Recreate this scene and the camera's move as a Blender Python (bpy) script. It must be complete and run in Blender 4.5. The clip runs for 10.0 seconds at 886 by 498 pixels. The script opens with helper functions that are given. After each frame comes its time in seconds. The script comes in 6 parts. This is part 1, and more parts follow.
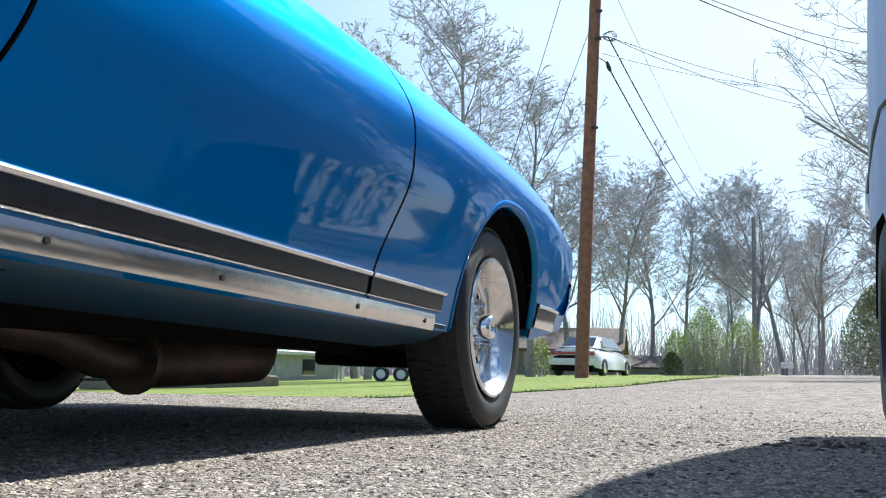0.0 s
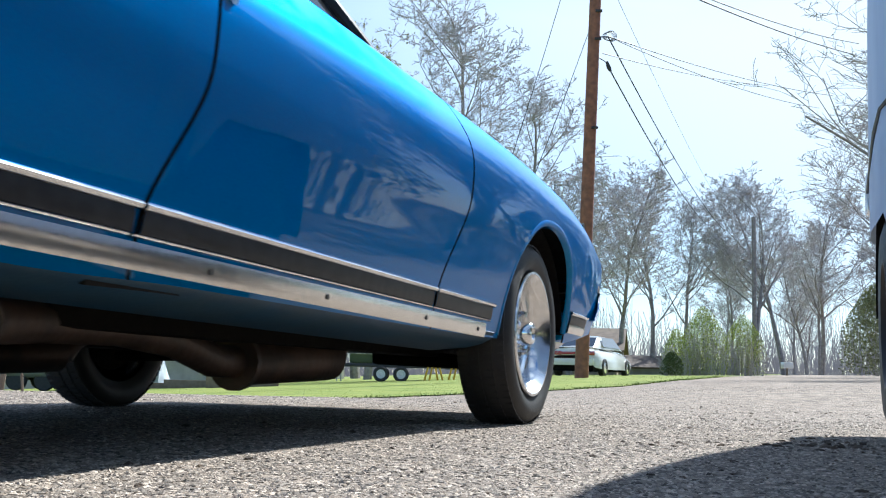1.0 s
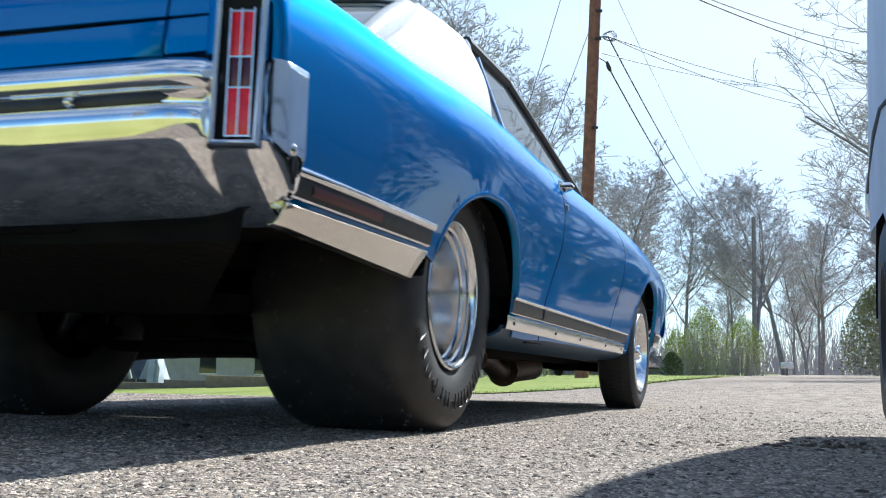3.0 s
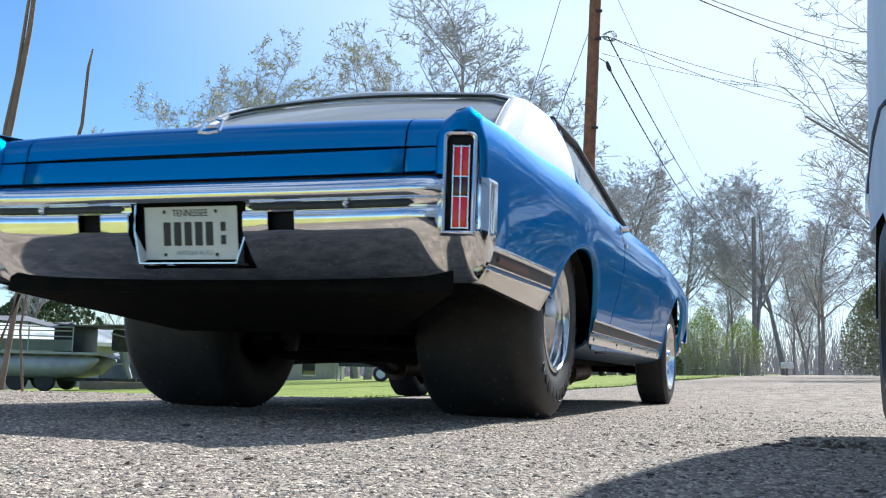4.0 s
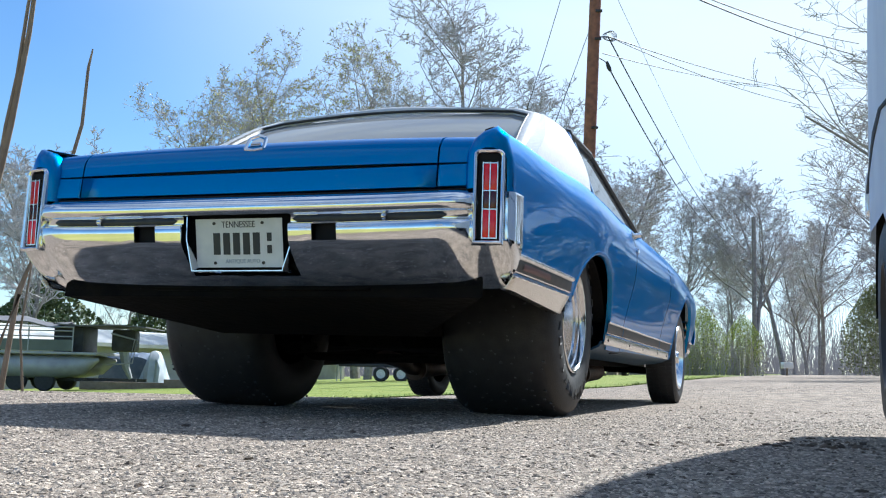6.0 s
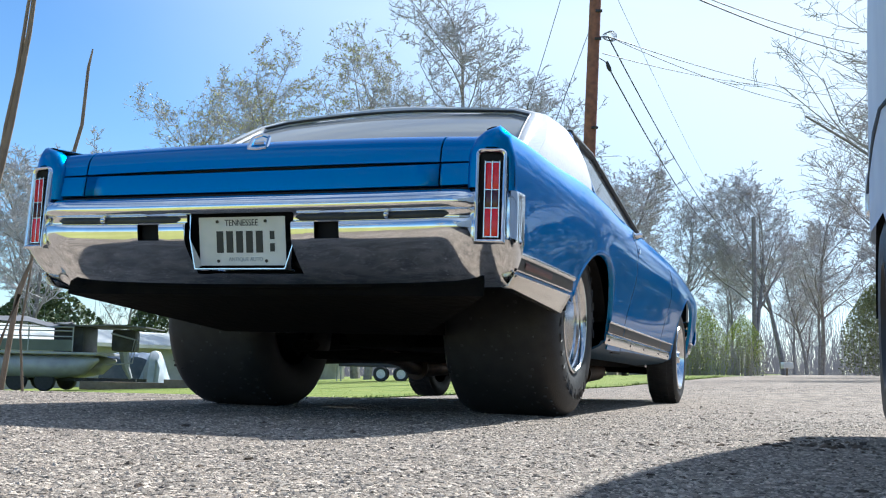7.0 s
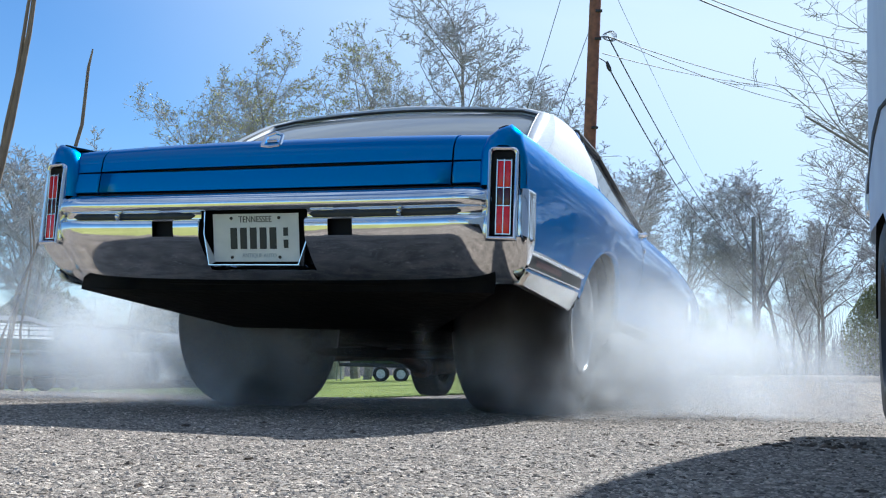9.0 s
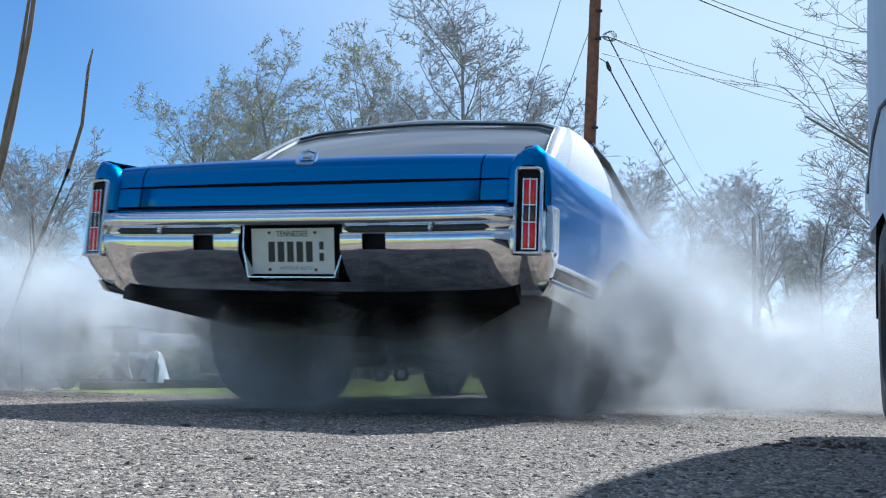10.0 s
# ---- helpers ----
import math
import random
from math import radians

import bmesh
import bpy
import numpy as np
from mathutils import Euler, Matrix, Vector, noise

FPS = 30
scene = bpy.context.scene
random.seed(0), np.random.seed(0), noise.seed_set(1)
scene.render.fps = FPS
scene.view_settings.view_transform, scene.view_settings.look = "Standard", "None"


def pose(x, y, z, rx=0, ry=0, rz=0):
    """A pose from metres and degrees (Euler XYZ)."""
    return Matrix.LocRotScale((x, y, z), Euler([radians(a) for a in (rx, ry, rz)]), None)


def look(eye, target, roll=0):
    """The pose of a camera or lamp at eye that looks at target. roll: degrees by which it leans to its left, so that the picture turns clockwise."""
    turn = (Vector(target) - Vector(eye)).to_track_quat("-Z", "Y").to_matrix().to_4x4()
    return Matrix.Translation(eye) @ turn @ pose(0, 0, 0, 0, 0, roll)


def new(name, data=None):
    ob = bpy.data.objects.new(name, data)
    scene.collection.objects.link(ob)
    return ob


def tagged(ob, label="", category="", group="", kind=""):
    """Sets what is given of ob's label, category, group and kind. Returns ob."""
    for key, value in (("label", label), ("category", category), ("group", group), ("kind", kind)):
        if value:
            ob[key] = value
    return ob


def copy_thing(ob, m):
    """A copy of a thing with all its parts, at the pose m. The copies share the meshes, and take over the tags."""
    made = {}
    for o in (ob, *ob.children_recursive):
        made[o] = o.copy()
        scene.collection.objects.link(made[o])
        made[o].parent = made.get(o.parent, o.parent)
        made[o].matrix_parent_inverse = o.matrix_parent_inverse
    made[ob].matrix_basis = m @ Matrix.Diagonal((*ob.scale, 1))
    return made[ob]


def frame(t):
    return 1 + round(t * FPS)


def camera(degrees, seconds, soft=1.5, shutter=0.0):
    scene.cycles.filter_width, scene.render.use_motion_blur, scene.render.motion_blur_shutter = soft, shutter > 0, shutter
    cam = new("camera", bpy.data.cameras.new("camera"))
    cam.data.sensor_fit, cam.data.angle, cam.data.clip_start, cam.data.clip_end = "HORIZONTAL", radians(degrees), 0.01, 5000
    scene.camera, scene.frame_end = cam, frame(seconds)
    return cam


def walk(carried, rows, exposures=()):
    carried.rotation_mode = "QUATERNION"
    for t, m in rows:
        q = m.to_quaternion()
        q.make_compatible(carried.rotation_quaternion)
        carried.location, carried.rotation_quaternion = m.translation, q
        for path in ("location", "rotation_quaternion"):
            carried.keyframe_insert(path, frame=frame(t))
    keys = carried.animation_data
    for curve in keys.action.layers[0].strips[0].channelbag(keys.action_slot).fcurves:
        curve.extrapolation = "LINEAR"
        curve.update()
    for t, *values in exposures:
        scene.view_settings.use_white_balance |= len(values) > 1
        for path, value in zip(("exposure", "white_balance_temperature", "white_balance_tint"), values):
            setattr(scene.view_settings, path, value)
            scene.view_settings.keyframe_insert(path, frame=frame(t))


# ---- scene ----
# ---- camera ----
cam = camera(45.5, 10.0, soft=1.15, shutter=0.3)
CAM = Matrix.Translation((0, 0, 0.166)) @ pose(0, 0, 0, 96.67, 0, 0) @ pose(0, 0, 0, 0, 0, 1.415)
walk(cam, [(0, CAM), (10, CAM)],
     exposures=[(0, 0.86, 5650, 6), (2.5, 0.84, 5650, 6), (4.5, 0.80, 5650, 6), (7.6, 0.78, 5600, 6), (8.8, 0.6, 5450, 6), (10, 0.38, 5200, 5)])

# ---- world, sun ----
SUN_AZ, SUN_EL = radians(36), radians(45)
world = bpy.data.worlds.new("sky")
scene.world = world
world.use_nodes = True
wn, wl = world.node_tree.nodes, world.node_tree.links
sky = wn.new("ShaderNodeTexSky")
sky.sky_type = "NISHITA"
sky.sun_disc = False
sky.sun_elevation, sky.sun_rotation = SUN_EL, SUN_AZ
sky.air_density, sky.dust_density, sky.ozone_density = 1.0, 0.3, 3.5
# thin high cloud over the blue
wc = wn.new("ShaderNodeTexCoord")
wm = wn.new("ShaderNodeMapping")
wm.inputs["Scale"].default_value = (1.0, 1.0, 3.2)
wnz = wn.new("ShaderNodeTexNoise")
wnz.inputs["Scale"].default_value, wnz.inputs["Detail"].default_value = 1.7, 6.0
wnz.inputs["Distortion"].default_value = 0.6
wr = wn.new("ShaderNodeMapRange")
wr.inputs["From Min"].default_value, wr.inputs["From Max"].default_value = 0.47, 0.70
wr.inputs["To Max"].default_value = 0.9
wmix = wn.new("ShaderNodeMix")
wmix.data_type = "RGBA"
wmix.inputs[7].default_value = (9.0, 9.4, 9.8, 1)
wl.new(wc.outputs["Generated"], wm.inputs["Vector"])
wl.new(wm.outputs["Vector"], wnz.inputs["Vector"])
wl.new(wnz.outputs["Fac"], wr.inputs["Value"])
wsep = wn.new("ShaderNodeSeparateXYZ")
wl.new(wc.outputs["Generated"], wsep.inputs[0])
wh = wn.new("ShaderNodeMapRange")
wh.interpolation_type = "SMOOTHSTEP"
wh.inputs["From Min"].default_value, wh.inputs["From Max"].default_value = 0.34, 0.60
wh.inputs["To Min"].default_value = 0.04
wl.new(wsep.outputs["Z"], wh.inputs["Value"])
wml = wn.new("ShaderNodeMath")
wml.operation = "MULTIPLY"
wl.new(wr.outputs["Result"], wml.inputs[0])
wl.new(wh.outputs["Result"], wml.inputs[1])
wl.new(wml.outputs[0], wmix.inputs[0])
whs = wn.new("ShaderNodeHueSaturation")
whs.inputs["Saturation"].default_value, whs.inputs["Value"].default_value = 1.12, 1.42
wl.new(sky.outputs["Color"], whs.inputs["Color"])
wl.new(whs.outputs["Color"], wmix.inputs[6])
# bright haze round the sun
geo = wn.new("ShaderNodeVectorMath")
geo.operation = "DOT_PRODUCT"
geo.inputs[1].default_value = (math.sin(SUN_AZ) * math.cos(SUN_EL), math.cos(SUN_AZ) * math.cos(SUN_EL), math.sin(SUN_EL))
wl.new(wc.outputs["Generated"], geo.inputs[0])
hz = wn.new("ShaderNodeMapRange")
hz.interpolation_type = "SMOOTHSTEP"
hz.inputs["From Min"].default_value, hz.inputs["From Max"].default_value, hz.inputs["To Max"].default_value = 0.56, 0.88, 0.9
wl.new(geo.outputs["Value"], hz.inputs["Value"])
wmix2 = wn.new("ShaderNodeMix")
wmix2.data_type = "RGBA"
wmix2.inputs[7].default_value = (10.0, 10.8, 11.4, 1)
# the haze breaks into streaks of high cloud further up
wm2 = wn.new("ShaderNodeMapping")
wm2.inputs["Scale"].default_value, wm2.inputs["Rotation"].default_value = (1.0, 2.2, 4.5), (0.3, 0.2, 0.5)
wl.new(wc.outputs["Generated"], wm2.inputs["Vector"])
wnz2 = wn.new("ShaderNodeTexNoise")
wnz2.inputs["Scale"].default_value, wnz2.inputs["Detail"].default_value, wnz2.inputs["Distortion"].default_value = 2.6, 7.0, 0.9
wl.new(wm2.outputs["Vector"], wnz2.inputs["Vector"])
wr2 = wn.new("ShaderNodeMapRange")
wr2.inputs["From Min"].default_value, wr2.inputs["From Max"].default_value = 0.60, 0.42
wl.new(wnz2.outputs["Fac"], wr2.inputs["Value"])
wup = wn.new("ShaderNodeMapRange")
wup.interpolation_type = "SMOOTHSTEP"
wup.inputs["From Min"].default_value, wup.inputs["From Max"].default_value, wup.inputs["To Max"].default_value = 0.30, 0.50, 0.85
wl.new(wsep.outputs["Z"], wup.inputs["Value"])
wcut = wn.new("ShaderNodeMath")
wcut.operation = "MULTIPLY"
wl.new(wr2.outputs["Result"], wcut.inputs[0])
wl.new(wup.outputs["Result"], wcut.inputs[1])
wkeep = wn.new("ShaderNodeMath")
wkeep.operation = "SUBTRACT"
wkeep.inputs[0].default_value = 1.0
wl.new(wcut.outputs[0], wkeep.inputs[1])
wfac = wn.new("ShaderNodeMath")
wfac.operation = "MULTIPLY"
wl.new(hz.outputs["Result"], wfac.inputs[0])
wl.new(wkeep.outputs[0], wfac.inputs[1])
wl.new(wfac.outputs[0], wmix2.inputs[0])
wl.new(wmix.outputs[2], wmix2.inputs[6])
bg = wn["Background"]
bg.inputs["Strength"].default_value = 0.062
wl.new(wmix2.outputs[2], bg.inputs["Color"])
sun = new("sun", bpy.data.lights.new("sun", "SUN"))
sun.data.energy, sun.data.angle, sun.data.color = 5.0, radians(0.6), (1.0, 0.93, 0.82)
SUN_DIR = Vector((math.sin(SUN_AZ) * math.cos(SUN_EL), math.cos(SUN_AZ) * math.cos(SUN_EL), math.sin(SUN_EL)))
sun.matrix_world = look(SUN_DIR * 60, (0, 0, 0))
scene.cycles.transparent_max_bounces = 96


# ---- materials ----
def mat(name, color, rough=0.6, metal=0.0, color2=None, scale=8.0, bump=0.0, bscale=None, coat=0.0, spec=0.5,
        island=0.0, emit=0.0, detail=5.0, trans=0.0, rvar=0.0, lo=0.35, hi=0.65, tint=(1, 1, 1)):
    m = bpy.data.materials.new(name)
    m.use_nodes = True
    n, l = m.node_tree.nodes, m.node_tree.links
    p = n["Principled BSDF"]
    p.inputs["Base Color"].default_value = (*color, 1)
    p.inputs["Roughness"].default_value = rough
    p.inputs["Metallic"].default_value = metal
    p.inputs["Coat Weight"].default_value = coat
    p.inputs["Coat Roughness"].default_value = 0.03
    p.inputs["Specular IOR Level"].default_value = spec
    p.inputs["Specular Tint"].default_value = (*tint, 1)
    p.inputs["Transmission Weight"].default_value = trans
    co = n.new("ShaderNodeTexCoord")
    out = None
    if color2 is not None:
        nz = n.new("ShaderNodeTexNoise")
        nz.inputs["Scale"].default_value, nz.inputs["Detail"].default_value = scale, detail
        l.new(co.outputs["Object"], nz.inputs["Vector"])
        mr = n.new("ShaderNodeMapRange")
        mr.inputs["From Min"].default_value, mr.inputs["From Max"].default_value = lo, hi
        l.new(nz.outputs["Fac"], mr.inputs["Value"])
        mx = n.new("ShaderNodeMix")
        mx.data_type = "RGBA"
        mx.inputs[6].default_value, mx.inputs[7].default_value = (*color, 1), (*color2, 1)
        l.new(mr.outputs["Result"], mx.inputs[0])
        out = mx.outputs[2]
        if rvar:
            rr = n.new("ShaderNodeMapRange")
            rr.inputs["To Min"].default_value, rr.inputs["To Max"].default_value = rough, rough + rvar
            l.new(mr.outputs["Result"], rr.inputs["Value"])
            l.new(rr.outputs["Result"], p.inputs["Roughness"])
    if island:
        g = n.new("ShaderNodeNewGeometry")
        hs = n.new("ShaderNodeHueSaturation")
        mr = n.new("ShaderNodeMapRange")
        mr.inputs["To Min"].default_value, mr.inputs["To Max"].default_value = 1 - island, 1 + island
        l.new(g.outputs["Random Per Island"], mr.inputs["Value"])
        l.new(mr.outputs["Result"], hs.inputs["Value"])
        if out:
            l.new(out, hs.inputs["Color"])
        else:
            hs.inputs["Color"].default_value = (*color, 1)
        out = hs.outputs["Color"]
    if out:
        l.new(out, p.inputs["Base Color"])
    if bump:
        nb = n.new("ShaderNodeTexNoise")
        nb.inputs["Scale"].default_value, nb.inputs["Detail"].default_value = bscale or scale * 4, 4.0
        l.new(co.outputs["Object"], nb.inputs["Vector"])
        b = n.new("ShaderNodeBump")
        b.inputs["Strength"].default_value, b.inputs["Distance"].default_value = min(1, bump), 0.01
        l.new(nb.outputs["Fac"], b.inputs["Height"])
        l.new(b.outputs["Normal"], p.inputs["Normal"])
    if emit:
        p.inputs["Emission Color"].default_value = (*color, 1)
        p.inputs["Emission Strength"].default_value = emit
    return m


def thin_glass(name, tint, clear=0.75, ior=1.42, pale_film=0.0):
    m = bpy.data.materials.new(name)
    m.use_nodes = True
    n, l = m.node_tree.nodes, m.node_tree.links
    n.remove(n["Principled BSDF"])
    t, g, x, f = n.new("ShaderNodeBsdfTransparent"), n.new("ShaderNodeBsdfGlossy"), n.new("ShaderNodeMixShader"), n.new("ShaderNodeFresnel")
    t.inputs["Color"].default_value = (*[c * clear for c in tint], 1)
    g.inputs["Roughness"].default_value = 0.02
    f.inputs["IOR"].default_value = ior
    l.new(f.outputs[0], x.inputs[0])
    l.new(t.outputs[0], x.inputs[1])
    l.new(g.outputs[0], x.inputs[2])
    # even pale diffuse layer mixed over the pane
    film, y = n.new("ShaderNodeBsdfDiffuse"), n.new("ShaderNodeMixShader")
    film.inputs["Color"].default_value = (0.66, 0.68, 0.70, 1)
    y.inputs[0].default_value = pale_film
    l.new(x.outputs[0], y.inputs[1])
    l.new(film.outputs[0], y.inputs[2])
    l.new(y.outputs[0], n["Material Output"].inputs["Surface"])
    return m


PAINT = mat("blue_metallic_paint", (0.0008, 0.160, 0.40), 0.45, 0.95, (0.001, 0.185, 0.44), 240, bump=0.02, bscale=900, coat=0.65, tint=(0.1, 0.45, 0.88))
# body blue darkened for the shade under the sill, with dusty mottling
SHADEDROCKER = mat("shaded_dusty_rocker", (0.010, 0.055, 0.115), 0.5, 0.3, (0.022, 0.06, 0.10), 9, bump=0.1, bscale=60)
CHROME = mat("chrome", (0.82, 0.83, 0.85), 0.05, 1.0, (0.74, 0.75, 0.76), 14, bump=0.015, bscale=22, rvar=0.07)
STEEL = mat("brushed_trim", (0.80, 0.77, 0.72), 0.17, 1.0, (0.74, 0.71, 0.66), 40, bump=0.05, bscale=60, rvar=0.08)
ALLOY = mat("polished_alloy", (0.78, 0.79, 0.80), 0.13, 1.0, (0.73, 0.74, 0.75), 14, bump=0.01, bscale=60, rvar=0.07)
BLACKTRIM = mat("black_trim", (0.012, 0.012, 0.013), 0.45, 0, (0.025, 0.025, 0.026), 30)
GAP = mat("dark_gap", (0.004, 0.004, 0.005), 0.9)
# dark undercoat, its colour dropped near black for the shade underneath
UNDER = mat("shaded_undercoat", (0.003, 0.003, 0.0035), 0.9, 0, (0.007, 0.006, 0.005), 9, bump=0.4, spec=0.15)
RUBBER = mat("tyre_rubber", (0.017, 0.017, 0.018), 0.52, 0, (0.034, 0.033, 0.032), 16, bump=0.12, bscale=130, rvar=0.12)
LETTER = mat("raised_rubber", (0.05, 0.05, 0.05), 0.5)
PIPE = mat("sooty_pipe", (0.055, 0.042, 0.034), 0.5, 0.4, (0.11, 0.07, 0.05), 12, bump=0.2)
VINYL = mat("white_vinyl_roof", (0.80, 0.80, 0.80), 0.42, 0, (0.72, 0.72, 0.72), 60, bump=0.12, bscale=420)
# white roof vinyl greyed, the rear edge's shade put into its colour
SHADEDVINYL = mat("shaded_vinyl_band", (0.46, 0.465, 0.48), 0.5, 0, (0.53, 0.535, 0.55), 50, bump=0.1, bscale=400)
RED = mat("red_lens", (0.40, 0.004, 0.008), 0.2, 0, (0.24, 0.002, 0.005), 60, coat=0.3, emit=0.22)
MAROONLENS = mat("dark_red_lens", (0.10, 0.004, 0.008), 0.2, 0, (0.06, 0.002, 0.005), 60, coat=0.3)
MAROON = mat("maroon_strip", (0.10, 0.012, 0.014), 0.4)
GLASS = thin_glass("window_glass", (0.60, 0.66, 0.70), 0.5, 1.7, 0.04)
# strong pale film stands in for bright sky reflected in the rear glass
REARGLASS = thin_glass("pale_film_rear_glass", (0.66, 0.70, 0.74), 0.5, 1.9, 0.26)
PLATE = mat("plate_white", (0.70, 0.71, 0.68), 0.42, 0, (0.62, 0.64, 0.62), 18)
INK = mat("plate_ink", (0.02, 0.025, 0.03), 0.5)
INKPALE = mat("plate_pale_ink", (0.33, 0.38, 0.42), 0.5)
SEAT = mat("dark_upholstery", (0.012, 0.012, 0.013), 0.7)


# ---- mesh helpers ----
def part(name, bm, material, parent=None, label="", smooth=False, angle=40):
    me = bpy.data.meshes.new(name)
    bm.to_mesh(me)
    bm.free()
    ob = new(name, me)
    if material:
        for m in material if isinstance(material, (list, tuple)) else [material]:
            me.materials.append(m)
    if smooth:
        me.shade_smooth()
        me.set_sharp_from_angle(angle=radians(angle))
    if parent:
        ob.parent = parent
    if label:
        tagged(ob, label)
    return ob


def raw(name, verts, faces, material, parent=None, label="", smooth=False, angle=40):
    me = bpy.data.meshes.new(name)
    me.from_pydata([tuple(v) for v in verts], [], [tuple(int(i) for i in f) for f in faces])
    me.validate()
    ob = new(name, me)
    me.materials.append(material)
    if smooth:
        me.shade_smooth()
        me.set_sharp_from_angle(angle=radians(angle))
    if parent:
        ob.parent = parent
    if label:
        tagged(ob, label)
    return ob


def add_box(bm, x0, x1, y0, y1, z0, z1, bevel=0.0, m=None):
    r = bmesh.ops.create_cube(bm, size=1)
    vs = r["verts"]
    for v in vs:
        v.co = Vector(((x0 + x1) / 2 + v.co.x * (x1 - x0), (y0 + y1) / 2 + v.co.y * (y1 - y0), (z0 + z1) / 2 + v.co.z * (z1 - z0)))
    if bevel:
        es = list({e for v in vs for e in v.link_edges})
        r2 = bmesh.ops.bevel(bm, geom=es, offset=bevel, segments=2, affect="EDGES", profile=0.6)
        vs = list({v for f in r2["faces"] for v in f.verts} | {v for v in vs if v.is_valid})
    if m is not None:
        for v in vs:
            v.co = m @ v.co
    return vs


def box(name, dims, material, parent=None, label="", bevel=0.0, m=None):
    bm = bmesh.new()
    add_box(bm, *dims, bevel=bevel, m=m)
    return part(name, bm, material, parent, label, smooth=bevel > 0)


def add_tube(bm, pts, radii, n=8, cap=True):
    """A round bar through points, with a radius at each."""
    pts = [Vector(p) for p in pts]
    rings = []
    up = Vector((0, 0, 1))
    for i, p in enumerate(pts):
        d = (pts[min(i + 1, len(pts) - 1)] - pts[max(i - 1, 0)]).normalized()
        a = d.cross(up if abs(d.z) < 0.95 else Vector((1, 0, 0))).normalized()
        b = d.cross(a)
        r = radii[i] if hasattr(radii, "__len__") else radii
        rings.append([bm.verts.new(p + r * (math.cos(2 * math.pi * k / n) * a + math.sin(2 * math.pi * k / n) * b)) for k in range(n)])
    for r0, r1 in zip(rings, rings[1:]):
        for k in range(n):
            bm.faces.new((r0[k], r0[(k + 1) % n], r1[(k + 1) % n], r1[k]))
    if cap:
        bm.faces.new(rings[0][::-1])
        bm.faces.new(rings[-1])
    return rings


def tube(name, pts, radii, material, parent=None, label="", n=8):
    bm = bmesh.new()
    add_tube(bm, pts, radii, n)
    bmesh.ops.recalc_face_normals(bm, faces=bm.faces)
    return part(name, bm, material, parent, label, smooth=True)


def spun(name, profile, material, parent=None, label="", n=48, axis="x", smooth=True, angle=35):
    """A ring or disc turned about the x axis from (offset, radius) pairs."""
    verts, faces = [], []
    for o, r in profile:
        for k in range(n):
            a = 2 * math.pi * k / n
            verts.append((o, r * math.cos(a), r * math.sin(a)))
    for i in range(len(profile) - 1):
        for k in range(n):
            faces.append((i * n + k, i * n + (k + 1) % n, (i + 1) * n + (k + 1) % n, (i + 1) * n + k))
    return raw(name, verts, faces, material, parent, label, smooth, angle)


def catmull(keys, t):
    """Smooth interpolation through rows (t, values...)."""
    k = np.array(keys, float)
    i = int(np.clip(np.searchsorted(k[:, 0], t) - 1, 0, len(k) - 2))
    t0, t1 = k[i, 0], k[i + 1, 0]
    u = np.clip((t - t0) / (t1 - t0), 0, 1)
    m0 = (k[i + 1, 1:] - k[max(i - 1, 0), 1:]) / (t1 - k[max(i - 1, 0), 0]) * (t1 - t0)
    j = min(i + 2, len(k) - 1)
    m1 = (k[j, 1:] - k[i, 1:]) / (k[j, 0] - t0) * (t1 - t0)
    return (2 * u**3 - 3 * u**2 + 1) * k[i, 1:] + (u**3 - 2 * u**2 + u) * m0 + (-2 * u**3 + 3 * u**2) * k[i + 1, 1:] + (u**3 - u**2) * m1


def grid_mesh(name, P, material, parent=None, label="", thick=0.0, smooth=True, angle=50, flip=False, keep=None):
    """A sheet from a 2D array of points; keep(i, j) says which cells stay."""
    nu, nv = len(P), len(P[0])
    verts = [p for row in P for p in row]
    faces = []
    for i in range(nu - 1):
        for j in range(nv - 1):
            if keep and not keep(i, j):
                continue
            f = (i * nv + j, (i + 1) * nv + j, (i + 1) * nv + j + 1, i * nv + j + 1)
            faces.append(f[::-1] if flip else f)
    ob = raw(name, verts, faces, material, parent, label, smooth, angle)
    if thick:
        s = ob.modifiers.new("thickness", "SOLIDIFY")
        s.thickness, s.offset = thick, -1
        if name not in ("rear_panel", "rear_panel_end", "lower_skirt", "wheel_well"):
            e = ob.modifiers.new("crease", "EDGE_SPLIT")
            e.split_angle = radians(angle)
    return ob


def sstep(a, b, x):
    u = min(1.0, max(0.0, (x - a) / (b - a)))
    return u * u * (3 - 2 * u)


# ---- ground ----
def gz(x, y):
    """Height of the land: level where the coupe stands, tilting down to the low side further off."""
    s = sstep(6.0, 10.5, y)
    tilt = max(-2.4, 0.05 * x - 0.07) if x < 4 else 0.13 + 0.022 * min(x - 4, 30)
    return s * tilt


ASPHALT = mat("worn_chip_seal", (0.33, 0.265, 0.21), 0.85, 0, (0.17, 0.138, 0.112), 9.0, bump=1.0, bscale=150, spec=0.3, detail=14, lo=0.38, hi=0.62)
GRASSM = mat("lawn_soil", (0.15, 0.205, 0.035), 0.9, 0, (0.24, 0.265, 0.06), 1.3, bump=1.0, bscale=40, spec=0.2)
DRYLAWN = mat("sunlit_spring_lawn", (0.33, 0.33, 0.09), 0.9, 0, (0.42, 0.40, 0.14), 1.3, bump=1.0, bscale=40, spec=0.2)
BLADE = mat("grass_blades", (0.16, 0.235, 0.035), 0.6, 0, (0.26, 0.30, 0.06), 0.8, island=0.35)


